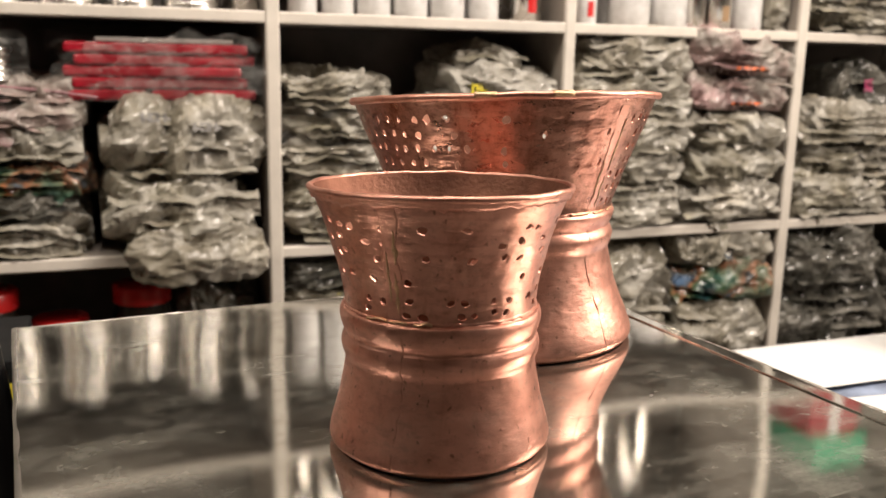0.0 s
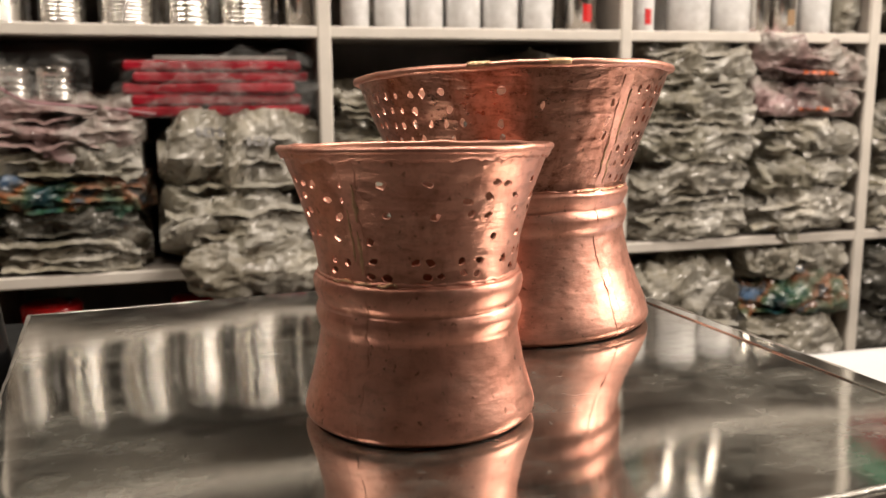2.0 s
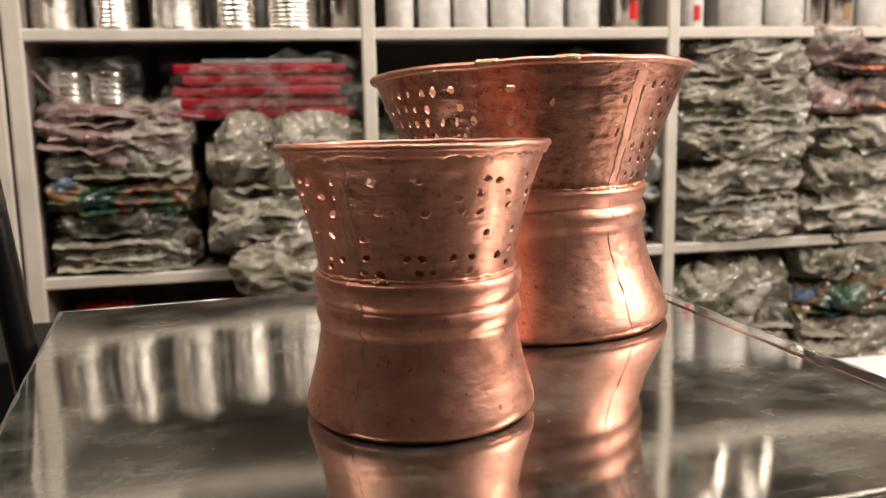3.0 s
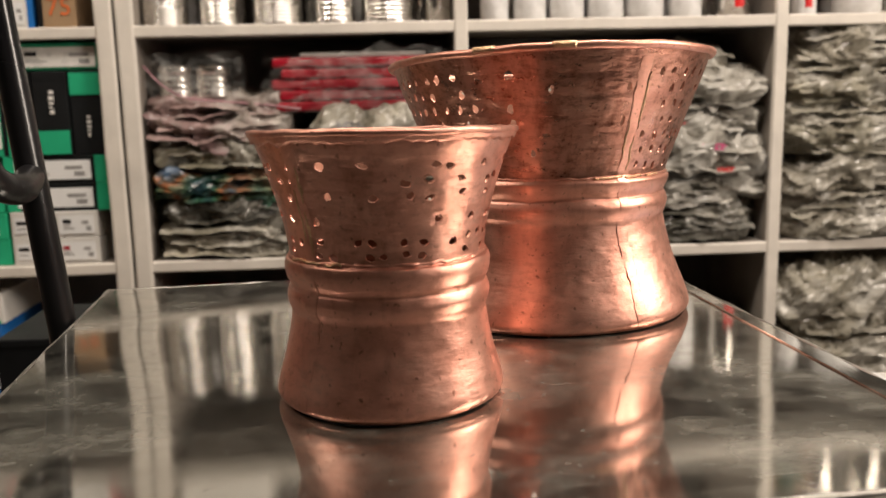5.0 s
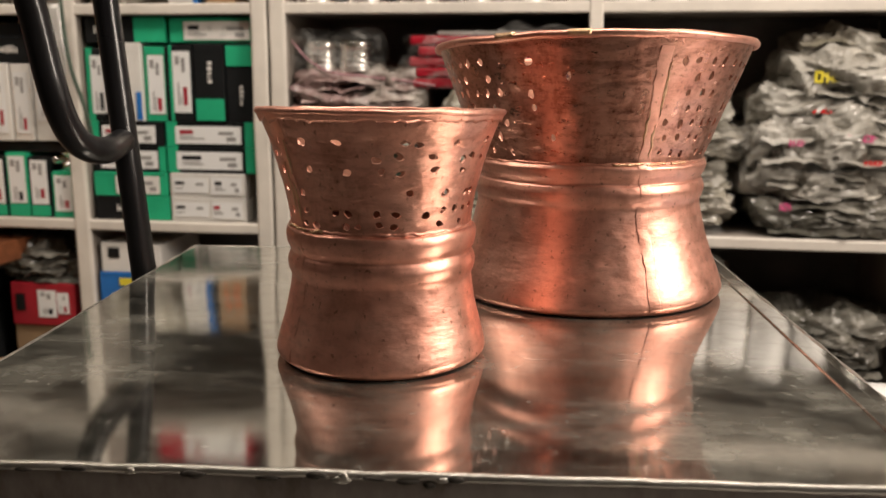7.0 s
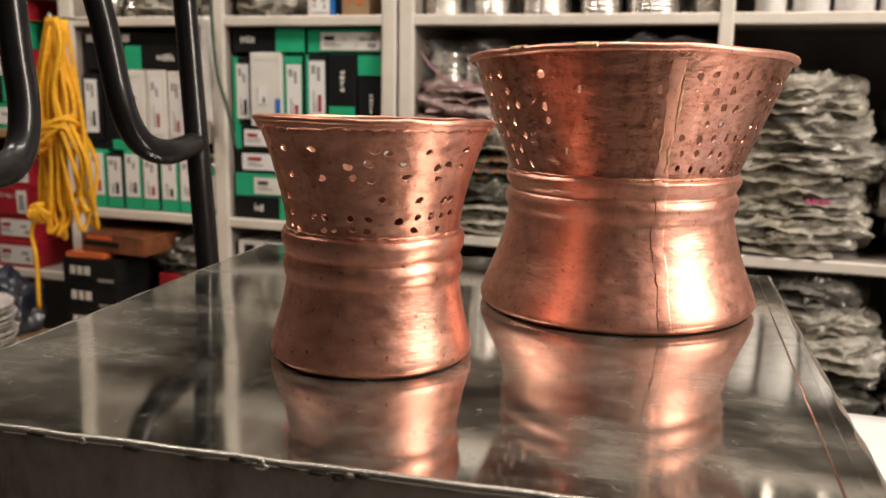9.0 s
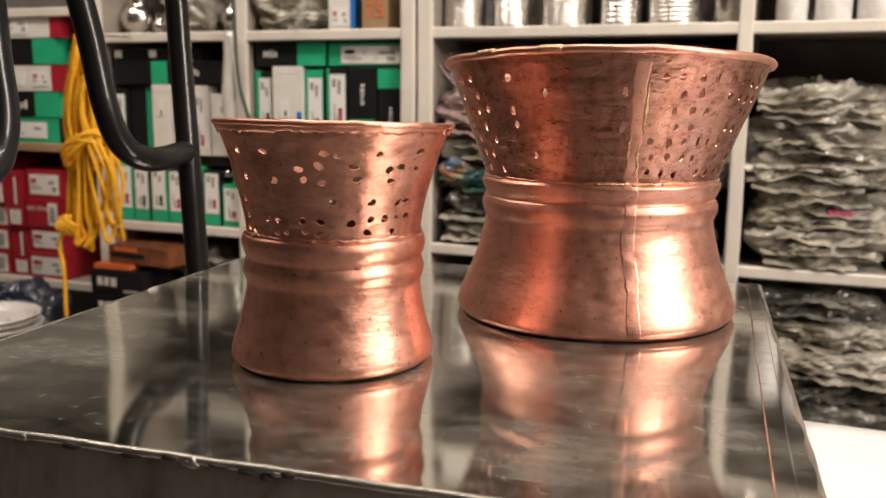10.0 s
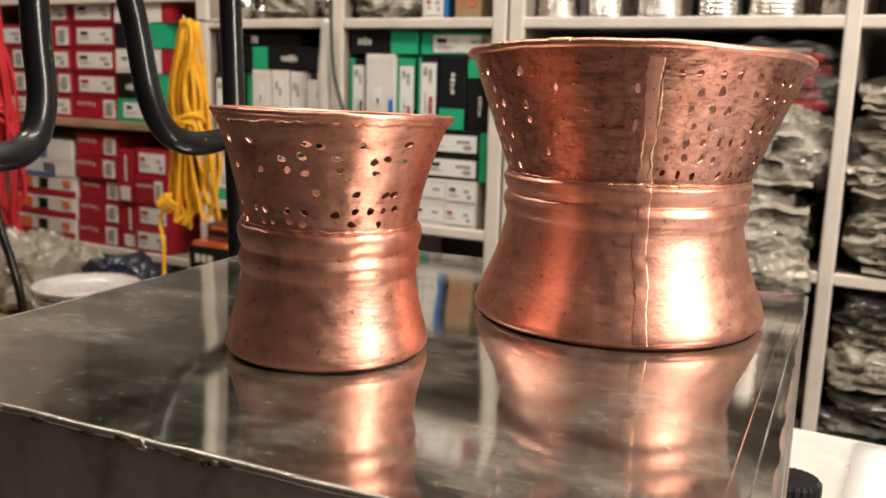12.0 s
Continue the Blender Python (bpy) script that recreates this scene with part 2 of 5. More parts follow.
BLUE = plain("blue_card", (0.02, 0.16, 0.50), 0.4, 0, 0.12, 25, 0.1)
ORANGE = plain("orange_print", (0.75, 0.17, 0.05), 0.45, 0, 0.12, 25, 0.1)
KRAFT = plain("kraft_card", (0.34, 0.22, 0.12), 0.7, 0, 0.12, 25, 0.15)
BROWNPRINT = plain("brown_print", (0.20, 0.07, 0.03), 0.4, 0, 0.4, 40, 0.1)
GREYINK = plain("grey_ink", (0.30, 0.29, 0.28), 0.6, 0, 0.2, 60, 0.05)
REDCARD = plain("glossy_red_card", (0.30, 0.008, 0.020), 0.25, 0, 0.35, 18, 0.3, 0.5)
PINKEDGE = plain("pink_film_edge", (0.42, 0.22, 0.25), 0.4, 0, 0.2, 30, 0.2)
REDPLASTIC = plain("red_plastic", (0.62, 0.02, 0.02), 0.3, 0, 0.08, 20, 0.05)
JARBODY = plain("dark_jar_plastic", (0.03, 0.025, 0.02), 0.2, 0, 0.2, 20, 0.05)
YELLOWROPE = plain("yellow_rope", (0.90, 0.44, 0.015), 0.6, 0, 0.2, 120, 0.5)
REDROPE = plain("red_rope", (0.60, 0.02, 0.03), 0.6, 0, 0.2, 120, 0.5)
GREENWIRE = plain("green_wire", (0.05, 0.08, 0.055), 0.5, 0, 0.2, 40, 0.1)
WRAPPED = plain("film_wrapped_steel", (0.92, 0.91, 0.89), 0.24, 0.0, 0.16, 45, 0.7, 0.4)
PAPER = plain("white_paper", (0.80, 0.80, 0.79), 0.6, 0, 0.04, 12, 0.1)
YELLOWPRINT = plain("yellow_print", (0.78, 0.66, 0.05), 0.5, 0, 0.1, 25, 0.1)
PINKPRINT = plain("pink_print", (0.55, 0.07, 0.20), 0.5, 0, 0.1, 25, 0.1)
LIGHTPLASTIC = plain("pale_plastic", (0.84, 0.82, 0.78), 0.30, 0.15, 0.14, 22, 0.3, 0.5)


for dark in (BLACK, BLACKTUBE, JARBODY):
    dark.node_tree.nodes["Principled BSDF"].inputs["Specular IOR Level"].default_value = 0.28
PRINTEDPAGE = plain("printed_page", (0.24, 0.29, 0.40), 0.5, 0, 0.5, 22, 0.1)


# ---- mesh helpers ----
def mesh_from(name, verts, faces, smooth=False):
    me = bpy.data.meshes.new(name)
    me.from_pydata([tuple(v) for v in verts], [], faces)
    if smooth:
        me.polygons.foreach_set("use_smooth", [True] * len(me.polygons))
    me.update()
    return me


def child(name, me, material, parent=None, label=""):
    ob = new(name, me)
    if material and not me.materials:
        me.materials.append(material)
    if parent:
        ob.parent = parent
    if label:
        ob["label"] = label
    return ob


def part(name, bm, material, parent=None, label="", smooth=False):
    me = bpy.data.meshes.new(name)
    if smooth:
        for f in bm.faces:
            f.smooth = True
    bm.to_mesh(me)
    bm.free()
    return child(name, me, material, parent, label)


def block(x0, x1, y0, y1, z0, z1, bevel=0.0):
    bm = bmesh.new()
    bmesh.ops.create_cube(bm, size=1.0)
    for v in bm.verts:
        v.co = Vector(((x0 + x1) / 2 + v.co.x * (x1 - x0), (y0 + y1) / 2 + v.co.y * (y1 - y0), (z0 + z1) / 2 + v.co.z * (z1 - z0)))
    if bevel:
        bmesh.ops.bevel(bm, geom=bm.edges[:], offset=bevel, segments=2, affect="EDGES", profile=0.5)
    return bm


def empty(name, place, label, category, group="", turn=0.0):
    ob = new(name)
    ob.matrix_basis = pose(*place, 0, 0, turn)
    ob.empty_display_size = 0.02
    return tagged(ob, label, category, group)


def lathe(profile, segments=48, wobble=0.0, seed=0):
    """A turned shape from (radius, height) pairs; wobble: uneven radius."""
    verts, faces = [], []
    n = len(profile)
    for i in range(segments):
        a = 2 * math.pi * i / segments
        for r, z in profile:
            k = 1 + wobble * noise.noise(Vector((math.cos(a) * 1.3, math.sin(a) * 1.3, z * 18 + seed)))
            verts.append((r * k * math.cos(a), r * k * math.sin(a), z))
    for i in range(segments):
        j = (i + 1) % segments
        for k in range(n - 1):
            faces.append((i * n + k, j * n + k, j * n + k + 1, i * n + k + 1))
    return verts, faces


def tube(points, radius, sides=14, closed_ends=True):
    """A round bar along a line of points."""
    pts = [Vector(p) for p in points]
    verts, faces = [], []
    up = Vector((0.31, 0.22, 0.93)).normalized()
    for i, p in enumerate(pts):
        d = (pts[min(i + 1, len(pts) - 1)] - pts[max(i - 1, 0)]).normalized()
        a = d.cross(up)
        if a.length < 0.05:
            a = d.cross(Vector((1, 0, 0)))
        a.normalize()
        b = d.cross(a)
        for k in range(sides):
            t = 2 * math.pi * k / sides
            verts.append(p + radius * (math.cos(t) * a + math.sin(t) * b))
    for i in range(len(pts) - 1):
        for k in range(sides):
            l = (k + 1) % sides
            faces.append((i * sides + k, i * sides + l, (i + 1) * sides + l, (i + 1) * sides + k))
    if closed_ends:
        faces.append(tuple(range(sides))[::-1])
        faces.append(tuple((len(pts) - 1) * sides + k for k in range(sides)))
    return verts, faces


def spline(points, steps=8):
    """A smooth line through the points (Catmull-Rom)."""
    p = [Vector(q) for q in points]
    p = [2 * p[0] - p[1]] + p + [2 * p[-1] - p[-2]]
    out = []
    for i in range(1, len(p) - 2):
        for s in range(steps):
            t = s / steps
            out.append(0.5 * (2 * p[i] + (p[i + 1] - p[i - 1]) * t + (2 * p[i - 1] - 5 * p[i] + 4 * p[i + 1] - p[i + 2]) * t * t
                              + (3 * p[i] - p[i - 1] - 3 * p[i + 1] + p[i + 2]) * t ** 3))
    out.append(p[-2])
    return out


# ---- room ----
def setting(name, bm, material, label, category):
    return tagged(part(name, bm, material), label, category, kind="structure")


setting("floor", block(-3.0, 3.2, -2.6, 2.2, -0.1, 0.0), FLOOR, "dull grey shop floor", "floor")
setting("ceiling", block(-3.0, 3.2, -2.6, 2.2, 2.9, 3.0), WALL, "plain pale shop ceiling", "ceiling")
setting("wall_north", block(-3.0, 3.2, 2.0, 2.1, 0.0, 2.9), WALL, "pale wall behind the shelves", "wall")
# unseen walls; this one and wall_west are dark to deepen the copper's reflections
setting("wall_south", block(-3.0, 3.2, -2.6, -2.5, 0.0, 2.9), DARKWALL, "unseen wall facing the shelves, dark for the pots to reflect", "wall")
setting("wall_west", block(-3.0, -2.9, -2.5, 2.0, 0.0, 2.9), DARKWALL, "unseen side wall, dark for the pots to reflect", "wall")
setting("wall_east", block(3.1, 3.2, -2.5, 2.0, 0.0, 2.9), WALL, "pale side wall of the shop", "wall")

# ---- shelf unit along the wall: front at FRONT, boards 20 mm thick ----
FRONT, REAR = 1.62, 1.95
SHELF_TOP, SHELF_MID = 1.133, 0.703


def worn_edging(p, q, width, depth, seed):
    """A painted lath with slightly waved, rounded edges."""
    d = (q - p).normalized()
    side = d.cross(Vector((0, 1, 0)))
    n = max(6, int((q - p).length / 0.03))
    ring = [(-0.5, 0.5), (-0.5, -0.3), (-0.38, -0.5), (0.38, -0.5), (0.5, -0.3), (0.5, 0.5)]
    verts, faces = [], []
    for k in range(n + 1):
        c = p.lerp(q, k / n)
        w = width * (1 + 0.05 * noise.noise(Vector((k * 0.35, seed * 3.1, 0))))
        o = 0.0009 * noise.noise(Vector((k * 0.21, seed * 1.7, 4)))
        for u, v in ring:
            verts.append(c + side * (u * w + o) + Vector((0, v * depth, 0)))
    for k in range(n):
        for t in range(6):
            r = (t + 1) % 6
            faces.append((k * 6 + t, k * 6 + r, (k + 1) * 6 + r, (k + 1) * 6 + t))
    faces += [tuple(range(6)), tuple(n * 6 + t for t in range(6))[::-1]]
    me = mesh_from("edging", verts, faces)
    bm = bmesh.new()
    bm.from_mesh(me)
    bmesh.ops.recalc_face_normals(bm, faces=bm.faces[:])
    bm.to_mesh(me)
    bm.free()
    return me


shelf_unit = tagged(new("shelf_unit"), "cream painted wooden wall shelving with open bays", "shelving")
uprights = [(-2.02, 0.035), (-1.125, 0.036), (-0.733, 0.032), (-0.3405, 0.031), (-0.3035, 0.031), (0.299, 0.025), (0.900, 0.024), (1.491, 0.026), (2.09, 0.026), (2.7, 0.026)]
for i, (x, w) in enumerate(uprights):
    part("upright", block(x - w / 2 + 0.002, x + w / 2 - 0.002, FRONT + 0.008, REAR, 0.0, 1.98), BOARD, shelf_unit, "dull divider board, coloured dark for shade")
    child("edging", worn_edging(Vector((x, FRONT + 0.004, 0.0)), Vector((x, FRONT + 0.004, 1.98)), w, 0.010, i), CREAM, shelf_unit, "cream painted edging")
part("back_panel", block(-2.05, 2.72, REAR, REAR + 0.012, 0.0, 1.98), BACK, shelf_unit, "back board, coloured dark for the shade in the bays")
bays = [(a[0] + a[1] / 2, b[0] - b[1] / 2) for a, b in zip(uprights, uprights[1:])]
for i, (a, b) in enumerate(bays):
    if b - a < 0.1:
        continue
    levels = [0.08, 0.36, SHELF_MID, SHELF_TOP, 1.46, 1.96]
    if i == 0:
        levels = [0.08, 0.20, 0.54, 0.877, 1.195, 1.96]
    for z in levels:
        brown = i == 0 and z == 0.877
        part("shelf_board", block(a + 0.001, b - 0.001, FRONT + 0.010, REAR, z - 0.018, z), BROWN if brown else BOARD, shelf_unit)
        child("edging", worn_edging(Vector((a, FRONT + 0.006, z - 0.010)), Vector((b, FRONT + 0.006, z - 0.010)), 0.021, 0.009, i * 7 + z), BROWN if brown else CREAM, shelf_unit, "painted shelf edge")

# ---- counter, steel platform ----
counter = tagged(new("counter"), "low shop counter with a pale worn top", "counter")
part("counter_top", block(-0.055, 1.75, 0.16, 0.90, 0.655, 0.68, 0.004), LIGHTPLASTIC, counter, "pale laminate top")
for x in (-0.03, 0.85, 1.71):
    part("counter_panel", block(x - 0.012, x + 0.012, 0.2, 0.86, 0.0, 0.655), CREAM, counter)

platform = empty("steel_platform", (-0.034, 0.217, 0.0), "square stainless steel platform with folded skirt on the counter", "platform", turn=4.45)
PW, PD, PTOP = 0.444, 0.438, 0.86


def platform_top():
    """Sheet with a rolled edge and slight dents."""
    n = 60
    verts, faces = [], []
    for j in range(n + 1):
        for i in range(n + 1):
            x, y = (PW + 0.009 * (1 - j / n)) * i / n, PD * j / n
            z = PTOP + 0.0006 * noise.noise(Vector((x * 9, y * 9, 1)))
            verts.append((x, y, z))
    for j in range(n):
        for i in range(n):
            a = j * (n + 1) + i
            faces.append((a, a + 1, a + n + 2, a + n + 1))
    return mesh_from("top_sheet", verts, faces, True)


child("top_sheet", platform_top(), STEEL, platform, "scratched stainless steel sheet")


def edge_roll(p, q, seed):
    pts = []
    for k in range(41):
        t = k / 40
        c = Vector(p).lerp(Vector(q), t)
        c += Vector((0.0006 * noise.noise(Vector((t * 14, seed, 0))), 0.0006 * noise.noise(Vector((t * 14, seed, 5))), 0.0009 * noise.noise(Vector((t * 18, seed, 9)))))
        pts.append(c)
    return mesh_from("edge_roll", *tube(pts, 0.0019, 10), True)


part("folded_edge", block(PW - 0.0095, PW - 0.0005, 0.006, PD - 0.003, PTOP - 0.0002, PTOP + 0.0011, 0.0005), STEEL, platform, "sheet folded back along one edge")
zr = PTOP - 0.0016
corners = [(0, 0, zr), (PW + 0.009, 0, zr), (PW, PD, zr), (0, PD, zr)]
for k in range(4):
    child("edge_roll", edge_roll(corners[k], corners[(k + 1) % 4], k), DULLSTEEL, platform, "worn rolled edge")
for x0, x1, y0, y1 in ((0, PW + 0.008, -0.001, 0.001), (0, PW, PD - 0.001, PD + 0.001), (-0.001, 0.001, 0.001, PD - 0.001), (PW - 0.001, PW + 0.001, 0.001, PD - 0.001)):
    part("skirt", block(x0, x1, y0, y1, 0.68, PTOP - 0.002), STAINED, platform, "dull stained steel skirt")


for k in range(14):
    rng = random.Random(900 + k)
    bm = bmesh.new()
    bmesh.ops.create_icosphere(bm, subdivisions=2, radius=1.0)
    sx, sy, sz = rng.uniform(0.002, 0.006), 0.0009, rng.uniform(0.0008, 0.0018)
    for v in bm.verts:
        wob = 1 + 0.35 * noise.noise(v.co * 1.7 + Vector((k, 0, 0)))
        v.co = Vector((v.co.x * sx, v.co.y * sy, v.co.z * sz)) * wob
    spot = part("grime_spot", bm, GRIME if k % 3 else DULLSTEEL, platform, "caked dirt on the edge", True)
    spot.location = ((0.05 + 0.025 * k + rng.uniform(-0.01, 0.01)) if k < 8 else 0.21 + rng.uniform(-0.03, 0.05), -0.0016, PTOP - rng.uniform(0.0015, 0.0045))


# ---- copper pots ----
def profile_at(profile, z):
    for (r0, z0), (r1, z1) in zip(profile, profile[1:]):
        if z0 <= z <= z1:
            t = (z - z0) / (z1 - z0)
            return r0 + (r1 - r0) * t
    return profile[-1][0]


def smooth_profile(keys, step=0.0012):
    pts = spline([(r, z, 0) for r, z in keys], 10)
    return [(p.x, p.y) for p in pts]


def dent(a, z, seed, amount):
    q = Vector((math.cos(a), math.sin(a), z * 16 + seed))
    fine = Vector((math.cos(a) * 9, math.sin(a) * 9, z * 60 + seed))
    return amount * (noise.noise(q * 1.2) + 0.22 * noise.noise(q * 3.6) + 0.07 * noise.noise(fine))


# each pot is bent: how far its mouth sits off its foot (x, y), how much its rim rises on one side, and on which
BENT = {3: (0.0, 0.0050, 0.0023, radians(265)), 11: (0.0008, 0.0080, 0.0077, radians(282))}


def pot_point(profile, a, z, seed, amount, out=0.0):
    h = z / profile[-1][1]
    sway = 0.0013 * math.exp(-((h - 0.48) / 0.10) ** 2) * (noise.noise(Vector((1.7 * math.cos(a), 1.7 * math.sin(a), seed))) + 0.5 * noise.noise(Vector((5 * math.cos(a), 5 * math.sin(a), seed + 2))))
    r = profile_at(profile, min(max(z + sway, 0.0), profile[-1][1])) + dent(a, z, seed, amount) + out
    dx, dy, rise, side = BENT[seed]
    lift = rise * h * h * math.cos(a - side) * r / profile[-1][0]
    return (r * math.cos(a) + dx * h, r * math.sin(a) + dy * h, z + lift)


def pot_wall(profile, z0, z1, holes, seed, amount, columns, rows):
    """The wall of a pot between two heights, as a sheet with real holes through it."""
    from mathutils.geometry import delaunay_2d_cdt
    mean = 0.5 * (profile_at(profile, z0) + profile_at(profile, z1))
    length = 2 * math.pi * mean
    pts, edges, rings = [], [], []
    for u, v, w, h, tilt, s, dimple in holes:
        rng = random.Random(s)
        first = len(pts)
        ring = []
        for k in range(9):
            t = 2 * math.pi * k / 9
            rr = 0.5 * (0.8 + 0.4 * rng.random())
            dx, dy = rr * w * math.cos(t), rr * h * math.sin(t)
            ring.append((u + dx * math.cos(tilt) - dy * math.sin(tilt), v + dx * math.sin(tilt) + dy * math.cos(tilt)))
        pts += ring
        edges += [(first + k, first + (k + 1) % 9) for k in range(9)]
        rings.append((u, v, max(w, h) * 0.62, ring, dimple))
        if dimple:
            pts.append((u, v))
    for j in range(rows + 1):
        for i in range(columns + 1):
            q = (length * i / columns, z0 + (z1 - z0) * j / rows)
            if all((q[0] - u) ** 2 + (q[1] - v) ** 2 > (rad * 1.05) ** 2 for u, v, rad, _, _ in rings):
                pts.append(q)
    out = delaunay_2d_cdt([Vector(p) for p in pts], edges, [], 0, 1e-7)
    verts2, tris = out[0], out[2]

    def inside(p, ring):
        hit = False
        for (xa, ya), (xb, yb) in zip(ring, ring[1:] + ring[:1]):
            if (ya > p[1]) != (yb > p[1]) and p[0] < (xb - xa) * (p[1] - ya) / (yb - ya) + xa:
                hit = not hit
        return hit

    faces = []
    for f in tris:
        c = (sum(verts2[k][0] for k in f) / len(f), sum(verts2[k][1] for k in f) / len(f))
        if any((c[0] - u) ** 2 + (c[1] - v) ** 2 < rad * rad and inside(c, ring) and not dimple for u, v, rad, ring, dimple in rings):
            continue
        faces.append(tuple(f))
    verts = []
    for q in verts2:
        a = 2 * math.pi * q[0] / length
        z = min(max(q[1], z0), z1)
        d = 0.0
        for u, v, rad, _, dimple in rings:
            gap = (q[0] - u) ** 2 + (q[1] - v) ** 2
            if gap < (rad * 2.6) ** 2:
                d -= (0.00045 if dimple else 0.0002) * math.exp(-gap / (rad * rad * 1.2))
        verts.append(pot_point(profile, a, z, seed, amount, d))
    bm = bmesh.new()
    bv = [bm.verts.new(v) for v in verts]
    for f in faces:
        bm.faces.new([bv[k] for k in f])
    bmesh.ops.remove_doubles(bm, verts=bm.verts[:], dist=1e-5)
    bm.normal_update()
    for f in bm.faces:
        mid = f.calc_center_median()
        if f.normal.x * mid.x + f.normal.y * mid.y < 0:
            f.normal_flip()
        f.smooth = True
    bm.normal_update()
    sheet = 0.0011
    inner = {v: v.co - v.normal * sheet for v in bm.verts}
    rim_edges = [(e.verts[0], e.verts[1]) for e in bm.edges if e.is_boundary]
    shell = [[v for v in f.verts] for f in bm.faces]
    made = {}
    for vs in shell:
        for v in vs:
            if v not in made:
                made[v] = bm.verts.new(inner[v])
    for vs in shell:
        skin = bm.faces.new([made[v] for v in reversed(vs)])
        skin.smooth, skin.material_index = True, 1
    for a, b in rim_edges:
        bm.faces.new([bm.verts.new(c) for c in (a.co, b.co, inner[b], inner[a])])
    return bm


def thick(ob, t):
    m = ob.modifiers.new("thickness", "SOLIDIFY")
    m.thickness, m.offset = t, -1
    return ob


def hole_rows(rng, length, levels, pitch, size, keep, jitter, blind):
    """Rows of punched holes; between the two blind angles most strikes only dimpled the sheet."""
    out = []
    for row, z in enumerate(levels):
        n = int(length / pitch)
        for k in range(n):
            if rng.random() > keep:
                continue
            u = length * (k + 0.5 + 0.5 * (row % 2) * 0.4) / n + rng.uniform(-jitter, jitter)
            if not 0.006 < u < length - 0.006:
                continue
            v = z + rng.uniform(-jitter, jitter) * 0.5
            if any((u - o[0]) ** 2 + (v - o[1]) ** 2 < (size[1] * 1.25) ** 2 for o in out):
                continue
            out.append((u, v, size[0] * rng.uniform(0.75, 1.2), size[1] * rng.uniform(0.75, 1.15), rng.uniform(-0.35, 0.35), rng.randrange(10 ** 6), blind[0] < 360 * u / length < blind[1] and rng.random() < 0.86))
    return out


def copper_pot(place, keys, split, holes_spec, rim, seam, blind, lip_marks, ragged, sheet_copper, seed, amount, label):
    pot = empty("copper_pot", place, label, "pot", "copper pots on the steel platform")
    prof = smooth_profile(keys)
    zmax = prof[-1][1]
    # lower body, from foot to the beads
    low = [p for p in prof if p[1] <= split + 1e-6]
    verts, faces = [], []
    seg = 150
    for i in range(seg):
        a = 2 * math.pi * i / seg
        for r, z in low:
            verts.append(pot_point(prof, a, z, seed, amount))
    n = len(low)
    for i in range(seg):
        j = (i + 1) % seg
        for k in range(n - 1):
            faces.append((i * n + k, j * n + k, j * n + k + 1, i * n + k + 1))
    body = child("lower_body", mesh_from("lower_body", verts, faces, True), COPPER, pot)
    body.data.materials.append(SHADECOPPER)
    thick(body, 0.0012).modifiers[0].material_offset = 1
    rng = random.Random(seed)
    levels, pitch, size, keep, jitter = holes_spec
    zs = low[-1][1]
    length = math.pi * (profile_at(prof, zs) + profile_at(prof, zmax))
    wall = pot_wall(prof, zs, zmax, hole_rows(rng, length, levels, pitch, size, keep, jitter, blind), seed, amount, 130, 26)
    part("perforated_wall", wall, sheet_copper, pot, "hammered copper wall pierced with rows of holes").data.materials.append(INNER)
    # inner floor
    bm = bmesh.new()
    bmesh.ops.create_circle(bm, cap_ends=True, radius=keys[0][0] * 0.97, segments=64, matrix=Matrix.Translation((0, 0, 0.004)))
    part("bottom", bm, SHADECOPPER, pot, "dull copper bottom, coloured dark for shade")
    # lip: a rolled edge, and on one pot the sheet turned down outside with a ragged hem
    rolled = []
    for k in range(161):
        a = 2 * math.pi * k / 160
        x, y, z = pot_point(prof, a, zmax, seed, amount, rim * 0.35)
        rolled.append((x, y, z + 0.0008 * noise.noise(Vector((math.cos(a) * 3, math.sin(a) * 3, seed))) + 0.0003 * noise.noise(Vector((math.cos(a) * 8, math.sin(a) * 8, seed)))))
    child("rolled_lip", mesh_from("rolled_lip", *tube(rolled, rim, 10, False), True), COPPER, pot, "bright rolled copper lip")
    if ragged:
        verts, faces = [], []
        m = 220
        for k in range(m + 1):
            a = 2 * math.pi * k / m
            q = Vector((math.cos(a) * 5, math.sin(a) * 5, seed))
            hem = min(rim, 0.002) * (2.7 + 0.8 * noise.noise(q) + 0.8 * noise.noise(q * 3.1) + 0.8 * noise.noise(q * 8.0))
            for s in range(4):
                z = zmax - hem * s / 3
                verts.append(pot_point(prof, a, z, seed, amount, 0.0017 - 0.00010 * s * (1 + 0.5 * noise.noise(q * 2 + Vector((0, 0, s)))) ))
        for k in range(m):
            for s in range(3):
                faces.append((k * 4 + s, k * 4 + s + 1, (k + 1) * 4 + s + 1, (k + 1) * 4 + s))
        thick(child("folded_hem", mesh_from("folded_hem", verts, faces, True), COPPER, pot, "ragged hem of the folded lip"), 0.0008)
    # brazed joint between the two halves
    ring = []
    for k in range(241):
        a = 2 * math.pi * k / 240
        q = Vector((math.cos(a) * 9, math.sin(a) * 9, seed))
        ring.append(pot_point(prof, a, split + 0.0008 * noise.noise(q) + 0.0004 * noise.noise(q * 5), seed, amount, -0.0005 + 0.0008 * noise.noise(q * 1.7 + Vector((3, 0, 0)))))
    child("joint_edge", mesh_from("joint_edge", *tube(ring, 0.0011, 7, False), True), COPPER, pot, "uneven hammered edge of the joint")
    # brass that ran along the joint beside the seam, up the seam and onto the lip
    foot_a, top_a = radians(seam[0]), radians(seam[1])
